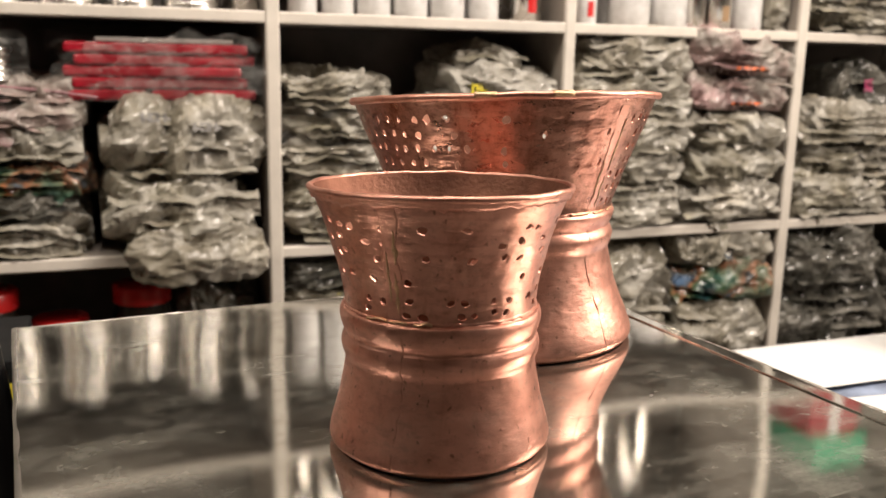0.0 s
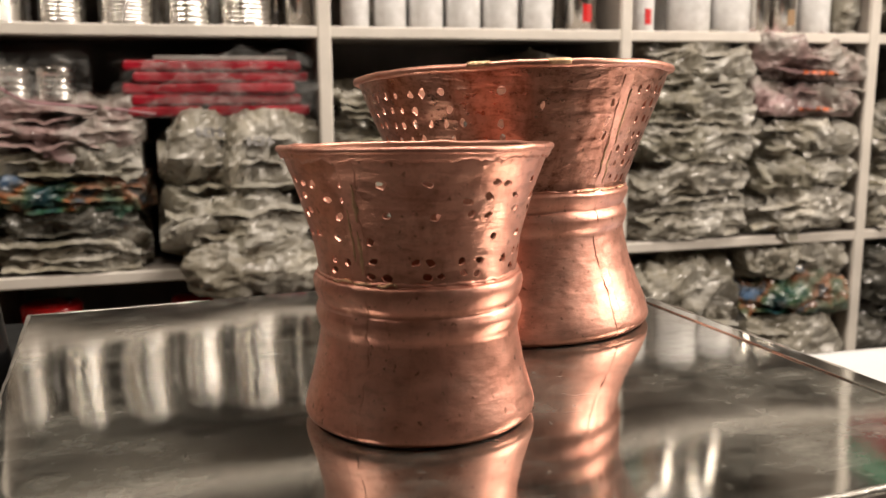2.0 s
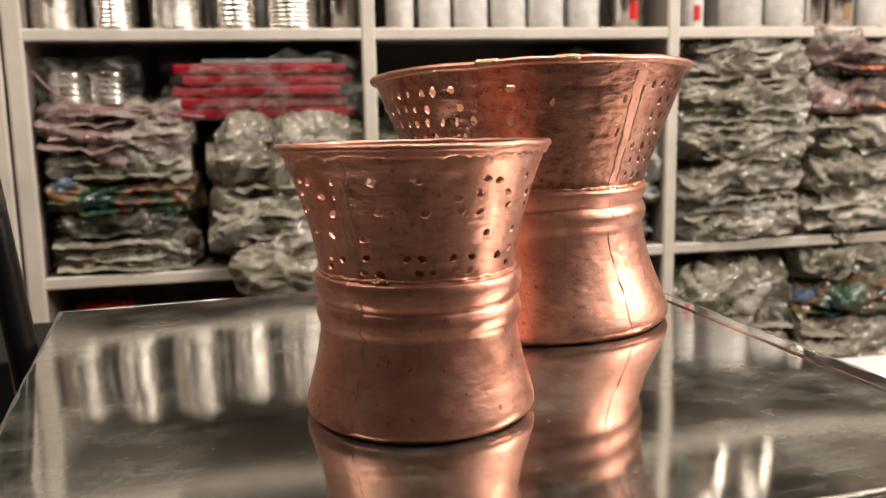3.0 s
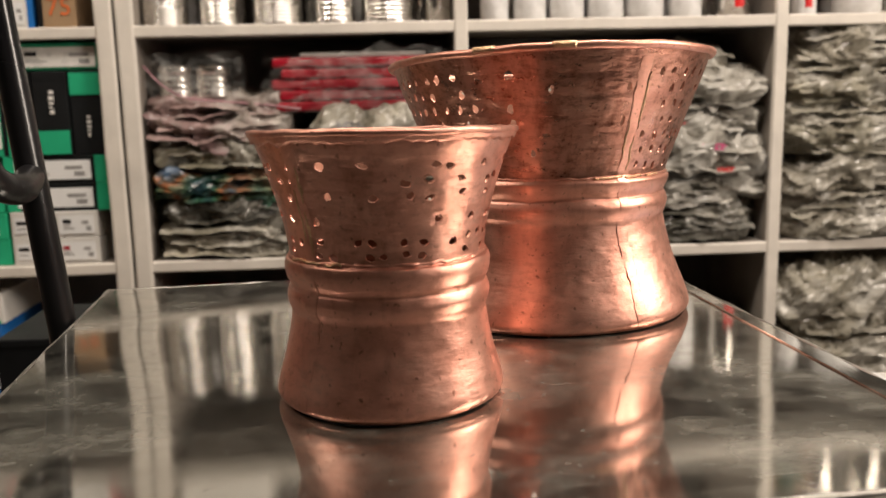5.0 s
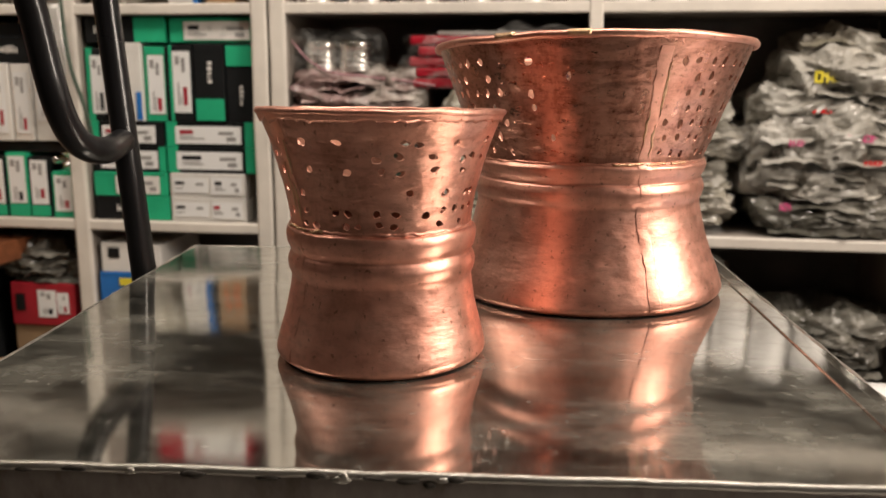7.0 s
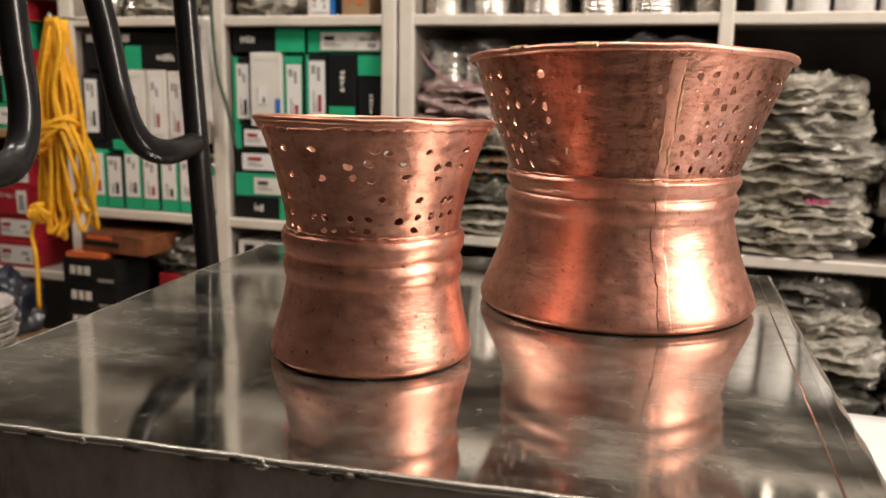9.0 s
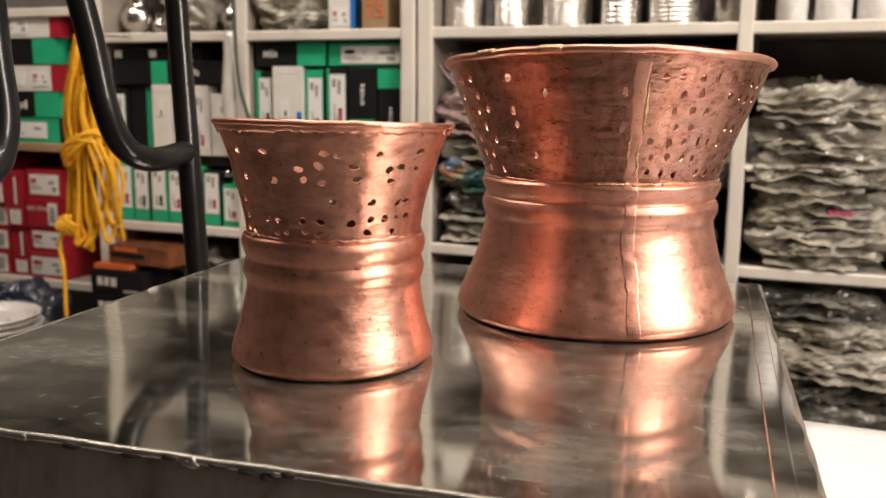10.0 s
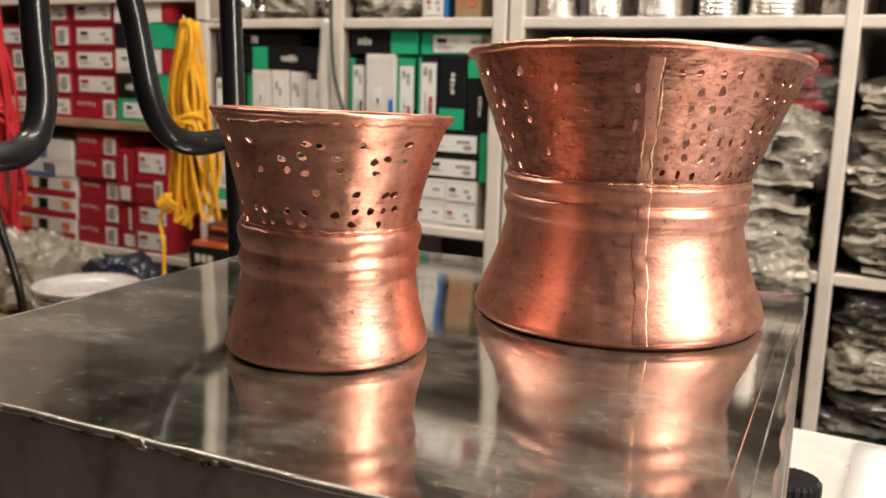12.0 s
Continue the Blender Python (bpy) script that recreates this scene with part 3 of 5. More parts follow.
    for a0, a1, k in ((-0.30, -0.05, 0), (-0.02, 0.16, 1), (0.22, 0.40, 2)):
        line = []
        for n in range(15):
            a = foot_a + a0 + (a1 - a0) * n / 14
            q = Vector((math.cos(a) * 14, math.sin(a) * 14, seed + k))
            line.append(pot_point(prof, a, split + 0.0011 * noise.noise(q), seed, amount, 0.0004 + 0.0005 * noise.noise(q * 2)))
        child("brazing", mesh_from("brazing", *tube(line, 0.00085, 7), True), BRASS, pot, "yellow brazing metal")
    for a0, z0, z1, wide, k in ((0.030, split + 0.004, split + 0.024, 0.0016, 0), (-0.035, split + 0.010, split + 0.034, 0.0013, 1), (0.045, split + 0.028, zmax - 0.014, 0.0017, 2)):
        verts, faces = [], []
        for n in range(17):
            z = z0 + (z1 - z0) * n / 16
            mid = foot_a + (top_a - foot_a) * z / zmax + a0 + 0.016 * noise.noise(Vector((z * 160, seed, k)))
            w = wide * math.sin(math.pi * (n + 0.5) / 17) * (1 + 0.9 * noise.noise(Vector((z * 240, seed + 5, k)))) * 0.75 / profile_at(prof, z)
            for c, out in ((-1, 0.0), (-0.4, 0.0006), (0.4, 0.0006), (1, 0.0)):
                verts.append(pot_point(prof, mid + c * w, z, seed, amount, out + 0.0001))
        for n in range(16):
            for c in range(3):
                faces.append((n * 4 + c, n * 4 + c + 1, n * 4 + c + 5, n * 4 + c + 4))
        child("brazing", mesh_from("brazing", verts, faces, True), BRASS, pot, "yellow brazing metal")
    for a0 in lip_marks:
        line = [pot_point(prof, radians(a0 + n * 0.9), zmax + 0.0004, seed, amount, rim * 0.45) for n in range(9)]
        child("brazing", mesh_from("brazing", *tube(line, rim * 1.005, 9), True), BRASS, pot, "yellow brazing metal")
    # lapped seam down the side
    verts, faces = [], []
    rows = 90
    z_top = zmax - rim * 2.4
    for k in range(rows + 1):
        z = 0.003 + (z_top - 0.003) * k / rows
        w = 0.0042 + 0.0012 * noise.noise(Vector((z * 60, seed, 2)))
        off = 0.0016 * noise.noise(Vector((z * 45, seed, 7))) + 0.0010 * noise.noise(Vector((z * 260, seed, 3)))
        left, right = (max(0.0, 0.0002 + 0.0006 * noise.noise(Vector((z * 110, seed, side)))) for side in (4, 9))
        for s, lift in ((-1.0, 0.0), (-0.94, left), (-0.8, left), (0.0, 0.0004), (0.8, right), (0.94, right), (1.0, 0.0)):
            r = profile_at(prof, z)
            a = radians(seam[0] + (seam[1] - seam[0]) * z / zmax) + (off + s * w) / r
            verts.append(pot_point(prof, a, z, seed, amount, lift))
    for k in range(rows):
        for s in range(6):
            faces.append((k * 7 + s, k * 7 + s + 1, (k + 1) * 7 + s + 1, (k + 1) * 7 + s))
    child("lapped_seam", mesh_from("lapped_seam", verts, faces, True), COPPER, pot, "brazed lap seam")
    return pot


copper_pot((0.1547, 0.3852, 0.8608),
           [(0.0535, 0.0), (0.0566, 0.0025), (0.0572, 0.006), (0.0555, 0.013), (0.0524, 0.024), (0.0500, 0.036), (0.0490, 0.043), (0.0492, 0.0455),
            (0.0503, 0.0485), (0.0509, 0.0525), (0.0500, 0.0562), (0.0492, 0.0583), (0.0507, 0.0618), (0.0516, 0.0668), (0.0508, 0.0705), (0.0489, 0.0722), (0.0494, 0.078),
            (0.0514, 0.089), (0.0548, 0.1015), (0.0590, 0.115), (0.0625, 0.124), (0.0650, 0.1310)],
           0.0722, ((0.0758, 0.0825, 0.092, 0.103, 0.1095, 0.117), 0.0092, (0.0052, 0.0036), 0.52, 0.0024), 0.0016, (222, 226), (0, 0), (), True, HAMMERED, 3, 0.0006,
           "smaller hammered copper pot with a narrow beaded waist and pierced wall")
copper_pot((0.2685, 0.5589, 0.8608),
           [(0.0925, 0.0), (0.0955, 0.003), (0.0958, 0.007), (0.0928, 0.016), (0.0877, 0.028), (0.0829, 0.041), (0.0796, 0.054), (0.0780, 0.062), (0.0780, 0.0655),
            (0.0796, 0.0695), (0.0803, 0.0740), (0.0790, 0.0782), (0.0778, 0.0803), (0.0800, 0.0850), (0.0811, 0.0895), (0.0792, 0.0925), (0.0793, 0.0955), (0.0830, 0.105),
            (0.0885, 0.119), (0.0945, 0.134), (0.1008, 0.149), (0.1058, 0.162), (0.1075, 0.1661)],
           0.0925, ((0.099, 0.108, 0.117, 0.126, 0.135, 0.144, 0.153), 0.0112, (0.0040, 0.0054), 0.80, 0.0014), 0.0025, (297, 293), (232, 288), (236, 261), False, SHADEDHAMMERED, 11, 0.0007,
           "larger hammered copper pot with flared mouth and rows of holes")


# ---- black tubular rack beside the platform ----
rack = tagged(new("tube_rack"), "black enamelled steel tube rack with hooked bars, beside the platform", "rack")
R_TUBE = 0.0098
child("upright", mesh_from("upright", *tube([(-0.064, 0.545, 0.0), (-0.069, 0.560, 0.80), (-0.076, 0.570, 0.853), (-0.107, 0.597, 1.063), (-0.165, 0.650, 1.50)], R_TUBE, 18), True), BLACKTUBE, rack)
child("upright", mesh_from("upright", *tube([(-0.064, 0.325, 0.0), (-0.069, 0.310, 0.80), (-0.076, 0.300, 0.853), (-0.107, 0.273, 1.063), (-0.165, 0.220, 1.50)], R_TUBE, 18), True), BLACKTUBE, rack)
child("hook_bar", mesh_from("hook_bar", *tube(spline([(-0.140, 0.462, 1.50), (-0.108, 0.470, 1.15), (-0.094, 0.479, 1.04), (-0.087, 0.482, 0.995), (-0.083, 0.490, 0.971), (-0.079, 0.503, 0.959), (-0.076, 0.525, 0.955), (-0.091, 0.578, 0.957)], 8), R_TUBE, 18), True), BLACKTUBE, rack)
child("hook_bar", mesh_from("hook_bar", *tube(spline([(-0.140, 0.408, 1.50), (-0.108, 0.400, 1.15), (-0.094, 0.391, 1.04), (-0.087, 0.388, 0.995), (-0.083, 0.380, 0.971), (-0.079, 0.367, 0.959), (-0.076, 0.345, 0.955), (-0.091, 0.292, 0.957)], 8), R_TUBE, 18), True), BLACKTUBE, rack)


# ---- crumpled bags ----
def bag_mesh(w, d, h, seed, layers=1.0, crumple=1.0, nu=160, nv=49):
    """A packed, crumpled film bag: a soft pillow with sharp folds, and loose corners of film. Base at z = 0."""
    rng = random.Random(seed)
    off = Vector((rng.uniform(0, 50), rng.uniform(0, 50), rng.uniform(0, 50)))
    verts, faces = [], []
    up = nv // 7
    for j in range(nv + 1):
        # up the section of the bag: along its base, up its side, over its top
        if j < up:
            cu, cv = j / up, -1.0
        elif j <= nv - 2 * up:
            cu, cv = 1.0, -1.0 + 2.0 * (j - up) / (nv - 3 * up)
        else:
            cu, cv = (nv - j) / (2 * up), 1.0
        k = (abs(cu) ** 3.2 + abs(cv) ** 3.2) ** (-1 / 3.2)
        cu, cv = cu * k, cv * k
        for i in range(nu):
            # round the bag, evenly along a square that is then rounded off
            t = 4.0 * i / nu
            side, u = int(t), 2.0 * (t - int(t)) - 1.0
            px, py = ((u, -1.0), (1.0, u), (-u, 1.0), (-1.0, -u))[side]
            k = (abs(px) ** 4.8 + abs(py) ** 4.8) ** (-1 / 4.8)
            p = Vector((w / 2 * cu * px * k, d / 2 * cu * py * k, h / 2 * cv))
            nrm = Vector((p.x / w, p.y / d, p.z / h * 1.4))
            if nrm.length > 0:
                nrm.normalize()
            q = Vector((p.x * 7, p.y * 7, p.z * 14 * layers + 0.9 * noise.noise(Vector((p.x * 7, p.y * 7, 0)) + off))) + off
            k = crumple * min(1.0, 0.35 + h / 0.09)
            push = 0.014 * noise.noise(Vector((p.x * 6, p.y * 6, p.z * 6)) + off)
            size, step = 0.0150, q
            for octave in range(4):
                push += size * (1 - 3.4 * abs(noise.noise(step)))
                size *= 0.53
                step = step * 2.05 + Vector((7.1, 3.3, 1.7))
            p += nrm * (push * k)
            p.x += 0.008 * noise.noise(q * 0.5 + Vector((0, 9, 0)))
            p.z = max(p.z, -h / 2)
            verts.append((max(-w * 0.54, min(w * 0.54, p.x)), p.y, p.z + h / 2))
    for j in range(nv):
        for i in range(nu):
            i2 = (i + 1) % nu
            faces.append((j * nu + i, j * nu + i2, (j + 1) * nu + i2, (j + 1) * nu + i))
    return mesh_from("film_bag", verts, faces, False)


def flap_mesh(w, d, h, seed, f):
    """A loose corner of film that stands off the front of a bag and droops."""
    rng = random.Random(seed * 17 + f)
    cx, cz = rng.uniform(-0.40, 0.40) * w, rng.uniform(0.25, 0.95) * h
    fw, fl = rng.uniform(0.035, 0.10), rng.uniform(0.025, 0.06)
    turn = rng.uniform(-0.9, 0.9)
    m = 9
    verts, faces = [], []
    for a in range(m):
        for b in range(m):
            u, v = (a / (m - 1) - 0.5) * fw * (1 - 0.6 * b / (m - 1)), b / (m - 1) * fl
            z = noise.noise(Vector((u * 45, v * 40, f * 9 + seed))) * 0.012
            x2, y2 = u * math.cos(turn) - v * math.sin(turn), u * math.sin(turn) + v * math.cos(turn)
            verts.append((max(-w * 0.55, min(w * 0.55, cx + x2)), -d / 2 + 0.004 - 0.22 * v + z, cz - 0.8 * y2 + z))
    for a in range(m - 1):
        for b in range(m - 1):
            faces.append((a * m + b, (a + 1) * m + b, (a + 1) * m + b + 1, a * m + b + 1))
    return mesh_from("loose_corner", verts, faces, False)


def fold_mesh(w, d, h, seed, f, z):
    """A folded edge of film that runs along the front of a bag: a thin wavy ribbon with a torn outline."""
    rng = random.Random(seed * 29 + f)
    a0, a1 = -0.5 + rng.uniform(0.0, 0.25), 0.5 - rng.uniform(0.0, 0.25)
    n = 44
    verts, faces = [], []
    for k in range(n + 1):
        x = w * (a0 + (a1 - a0) * k / n)
        q = Vector((x * 22, seed * 1.3, f * 2.7))
        reach = 0.010 + 0.013 * noise.noise(q) + 0.007 * noise.noise(q * 3.3)
        reach *= math.sin(math.pi * (k + 0.4) / (n + 0.8)) ** 0.4
        wave = 0.011 * noise.noise(q * 0.8 + Vector((0, 5, 0))) + 0.004 * noise.noise(q * 2.6)
        for s in range(4):
            crease = 0.0035 * noise.noise(q * 2.0 + Vector((0, 0, s * 0.9)))
            verts.append((x, -d / 2 + 0.012 - (0.018 + reach) * s / 3, z + wave + crease - 0.008 * (s / 3) ** 2))
    for k in range(n):
        for s in range(3):
            faces.append((k * 4 + s, k * 4 + s + 1, (k + 1) * 4 + s + 1, (k + 1) * 4 + s))
    return mesh_from("fold", verts, faces, False)


GRID = 0


def bag(x0, x1, z0, z1, material, label, front=1.635, depth=0.24, layers=1.0, crumple=1.0, flaps=3, group="bags on the shelves", prints=()):
    """One bag that fills x0..x1 and z0..z1 with its front at that depth. prints: blots of ink on the film."""
    global GRID
    GRID += 1
    w, h = x1 - x0, z1 - z0
    ob = new("plastic_bag")
    rng = random.Random(GRID * 7)
    ob.matrix_basis = pose((x0 + x1) / 2, front + depth / 2 + rng.uniform(-0.008, 0.012), z0, 0, rng.uniform(-1.6, 1.6), rng.uniform(-4, 4))
    w *= rng.uniform(0.97, 1.03)
    tagged(ob, label, "bag", group)
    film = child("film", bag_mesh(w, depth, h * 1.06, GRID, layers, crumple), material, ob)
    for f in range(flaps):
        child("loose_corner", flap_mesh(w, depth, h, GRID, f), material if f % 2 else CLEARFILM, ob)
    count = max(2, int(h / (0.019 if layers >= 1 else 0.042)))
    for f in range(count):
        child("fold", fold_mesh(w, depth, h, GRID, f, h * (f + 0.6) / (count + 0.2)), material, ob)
    for n, (u, v, pw, ph, ink) in enumerate(prints):
        verts, faces = [], []
        for a in range(9):
            for b in range(5):
                x, z = (u - 0.5) * w + (a / 8 - 0.5) * pw * 0.7, v * h + (b / 4 - 0.5) * ph * 0.7
                verts.append((x, -depth / 2 - 0.016 + 0.006 * noise.noise(Vector((x * 40, z * 40, n + GRID))), z))
        for a in range(8):
            for b in range(4):
                if a % 2 == 0 or (b + a // 2 + GRID) % 3 == 0:
                    faces.append((a * 5 + b, (a + 1) * 5 + b, (a + 1) * 5 + b + 1, a * 5 + b + 1))
        child("print", mesh_from("print", verts, faces), ink, ob, "blot of coloured print on the film")
    return ob


# bay between the double upright and the next: a red stack on two grey bags, and a mixed pile
droop = bag(0.002, 0.275, 0.706, 0.838, FILM, "bulging grey film bag hanging over the shelf edge", 1.600, 0.28, 0.8, 1.3, 6)
end = child("hanging_end", bag_mesh(0.235, 0.036, 0.105, 77, 0.8, 0.8), FILM, droop)
end.location = (0.012, -0.148, -0.052)
bag(0.010, 0.272, 0.832, 0.966, FILM, "grey film bag with faded dark lettering", 1.620, 0.26, 0.7, 1.2, 5, prints=((0.30, 0.86, 0.07, 0.022, GREYINK), (0.62, 0.74, 0.07, 0.022, GREYINK)))
for k in range(5):
    a, b, z0 = -0.046 + 0.008 * (k % 2) - 0.004 * (k % 3), 0.272 - 0.007 * (k % 3), 0.974 + 0.0200 * k
    packet = empty("red_packet", ((a + b) / 2, 1.642 + 0.004 * (k % 2), z0), "flat glossy red packet in crinkled clear film", "packet", "red packets", 2.6 * math.sin(k * 2.3))
    w = b - a
    for u0, u1 in (((0.0, 0.40), (0.425, 1.0)) if k == 0 else ((0.01 * (k % 2), 1.0 - 0.02 * (k % 3)),)):
        part("red_card", block(-w / 2 + u0 * w, -w / 2 + u1 * w, 0, 0.22, 0.0005, 0.0192, 0.005), REDCARD, packet)
    wrap = child("wrap", bag_mesh(w + 0.034, 0.262, 0.0265, 300 + k, 1.2, 1.8, 170, 26), CLEARFILM, packet, "crinkled clear film")
    wrap.location = (0, 0.110, 0.0)
part_paper = tagged(part("folded_sheet", block(0.0, 0.235, 1.66, 1.86, 1.0735, 1.082, 0.002), LIGHTPLASTIC), "pale folded sheet on the red packets", "sheet")
bag(-0.280, -0.030, 0.706, 0.775, FILM, "flat olive grey bag of folded film", 1.640, 0.24, 2.0, 1.0, 2)
bag(-0.282, -0.028, 0.772, 0.815, DARKFILM, "dark greenish film bag squeezed in the pile", 1.650, 0.22, 1.2, 1.0, 2)
bag(-0.284, -0.022, 0.812, 0.872, CLOTH, "film bag showing orange and green contents", 1.636, 0.24, 1.2, 1.0, 2)
bag(-0.276, -0.030, 0.868, 0.926, FILM, "pale grey film bag, tightly packed", 1.632, 0.24, 0.9, 1.0, 3)
bag(-0.280, -0.026, 0.922, 0.972, PINKFILM, "pinkish clear film bag in the pile", 1.634, 0.24, 1.0, 1.0, 2)
pink_top = bag(-0.284, -0.024, 0.968, 1.004, PINKFILM, "thin pink edged film bag on the pile", 1.628, 0.25, 1.4, 1.0, 3)

edge = child("film_edge", mesh_from("film_edge", *tube(spline([(-0.130, -0.115, 0.095), (-0.095, -0.128, 0.060), (-0.050, -0.130, 0.036), (0.020, -0.132, 0.028), (0.100, -0.130, 0.020), (0.155, -0.126, 0.012)], 6), 0.0020, 7), True), PINKEDGE, pink_top, "rolled pink edge of the film")

# next bay: an olive pile and a pile of printed clear bags
for z0, z1, x1 in ((0.706, 0.775, 0.560), (0.772, 0.842, 0.575), (0.838, 0.905, 0.570), (0.901, 0.965, 0.560), (0.961, 1.020, 0.540)):
    bag(0.320, x1, z0, z1, FILM, "flattened olive grey film bag in a pile", 1.634, 0.25, 2.1, 1.0, 4, prints=((0.62, 0.5, 0.06, 0.014, PINKPRINT),) if z0 == 0.772 else ())
bag(0.600, 0.880, 0.706, 0.780, DARKFILM, "dark film bag under printed bags", 1.640, 0.24, 1.6, 1.0, 2, prints=((0.2, 0.75, 0.03, 0.02, PINKPRINT),))
bag(0.590, 0.882, 0.776, 0.836, PALEFILM, "grey film bag with loose folded corner", 1.634, 0.24, 1.2, 1.2, 4)
bag(0.585, 0.884, 0.832, 0.915, PALEFILM, "large clear bag with pink print, bulging", 1.620, 0.26, 0.8, 1.2, 5, prints=((0.62, 0.72, 0.07, 0.018, PINKPRINT), (0.25, 0.6, 0.04, 0.015, PINKPRINT), (0.7, 0.2, 0.05, 0.012, REDPLASTIC)))
bag(0.600, 0.885, 0.911, 0.968, PALEFILM, "clear bag with red print along it", 1.632, 0.24, 1.4, 1.1, 3, prints=((0.4, 0.5, 0.09, 0.010, REDPLASTIC),))
bag(0.640, 0.880, 0.964, 1.034, PALEFILM, "whitish clear bag with a yellow print", 1.632, 0.24, 1.0, 1.1, 4, prints=((0.28, 0.5, 0.055, 0.030, YELLOWPRINT),))
bag(0.660, 0.820, 1.030, 1.078, FILM, "small clear film bag on top of the pile", 1.650, 0.20, 1.0, 1.0, 2)

# third bay, packed to the top
for z0, z1 in ((0.706, 0.790), (0.786, 0.870), (0.866, 0.950), (0.946, 1.030), (1.026, 1.106)):
    bag(0.928, 1.205, z0, z1, FILM, "grey green crumpled bag in a tall pile", 1.622, 0.26, 1.1, 1.25, 4, prints=((0.75, 0.5, 0.04, 0.014, BLUE),) if z0 == 0.786 else ())
for z0, z1, m in ((0.706, 0.800, FILM), (0.796, 0.880, FILM), (0.876, 0.962, FILM), (0.958, 1.040, PINKFILM), (1.036, 1.108, PINKFILM)):
    bag(1.205, 1.472, z0, z1, m, "crumpled clear bag with reddish tint in a tall pile", 1.618, 0.26, 0.9, 1.3, 5, prints=((0.5, 0.2, 0.12, 0.010, ORANGE),) if z0 > 0.9 else ())
# fourth bay
for z0, z1, x1 in ((0.706, 0.800, 1.84), (0.796, 0.885, 1.83), (0.881, 0.965, 1.82)):
    bag(1.512, x1, z0, z1, FILM, "grey film bag with brownish contents", 1.626, 0.26, 1.4, 1.1, 3)
bag(1.850, 2.070, 0.706, 0.95, FILM, "grey film bag, upright and bulging", 1.630, 0.25, 0.8, 1.3, 3)
bag(1.640, 1.815, 0.961, 1.055, DARKFILM, "dark bag with a pink bow print", 1.640, 0.22, 0.9, 1.2, 3, prints=((0.4, 0.6, 0.045, 0.04, PINKPRINT),))

# lower bays
LOW = "bags in the lower bays"
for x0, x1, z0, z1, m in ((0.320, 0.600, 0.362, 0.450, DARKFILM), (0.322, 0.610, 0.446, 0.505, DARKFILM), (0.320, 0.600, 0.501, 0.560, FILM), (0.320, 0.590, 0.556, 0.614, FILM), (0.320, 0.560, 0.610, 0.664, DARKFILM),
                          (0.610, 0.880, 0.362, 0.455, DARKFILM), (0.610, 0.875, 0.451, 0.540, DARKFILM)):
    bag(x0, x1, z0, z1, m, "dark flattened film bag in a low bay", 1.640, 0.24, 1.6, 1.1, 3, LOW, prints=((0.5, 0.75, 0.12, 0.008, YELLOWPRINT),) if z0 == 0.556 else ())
for x0, x1, z0, z1, m in ((0.925, 1.205, 0.362, 0.500, FILM), (0.925, 1.200, 0.496, 0.630, FILM), (1.212, 1.470, 0.362, 0.520, FILM), (1.212, 1.472, 0.516, 0.606, CLOTH), (1.220, 1.470, 0.602, 0.672, FILM),
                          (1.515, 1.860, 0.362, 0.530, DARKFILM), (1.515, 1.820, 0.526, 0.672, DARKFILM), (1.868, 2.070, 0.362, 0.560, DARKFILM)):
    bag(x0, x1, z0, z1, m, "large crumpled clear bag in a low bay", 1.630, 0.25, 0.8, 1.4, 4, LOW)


# ---- things on the top shelf ----
def tin_profile(r, h, ribs):
    pts = [(0.001, 0.0), (r * 0.93, 0.0), (r, 0.003)]
    if ribs:
        n = ribs
        for k in range(n):
            z = 0.004 + (h - 0.008) * k / n
            dz = (h - 0.008) / n
            pts += [(r * 0.95, z), (r, z + dz * 0.3), (r, z + dz * 0.75), (r * 0.95, z + dz * 0.95)]
    pts += [(r, h - 0.003), (r * 0.97, h), (r * 0.9, h), (r * 0.88, h - 0.012), (0.001, h - 0.014)]
    return pts


def tin(x, r, h, ribs, material, label, y=1.70, z=SHELF_TOP, category="container", band=None):
    ob = empty("metal_container" if material is TIN else "wrapped_container", (x, y, z), label, category, "containers on the top shelf")
    child("body", mesh_from("body", *lathe(tin_profile(r, h, ribs), 40, 0.03 if material is not TIN else 0.006, x * 40), True), material, ob)
    child("lid", mesh_from("lid", *lathe([(0.001, h - 0.010), (r * 1.02, h - 0.010), (r * 1.03, h + 0.004), (r * 0.9, h + 0.008), (0.001, h + 0.009)], 40), True), material, ob)
    if band:
        verts, faces = [], []
        for k in range(9):
            a = radians(-90 - 16 + 34 * k / 8)
            verts += [((r + 0.0008) * math.cos(a), (r + 0.0008) * math.sin(a), h * 0.12), ((r + 0.0008) * math.cos(a), (r + 0.0008) * math.sin(a), h * 0.34)]
        faces = [(2 * k, 2 * k + 2, 2 * k + 3, 2 * k + 1) for k in range(8)]
        child("label", mesh_from("label", verts, faces, True), band, ob, "printed paper label")
    return ob


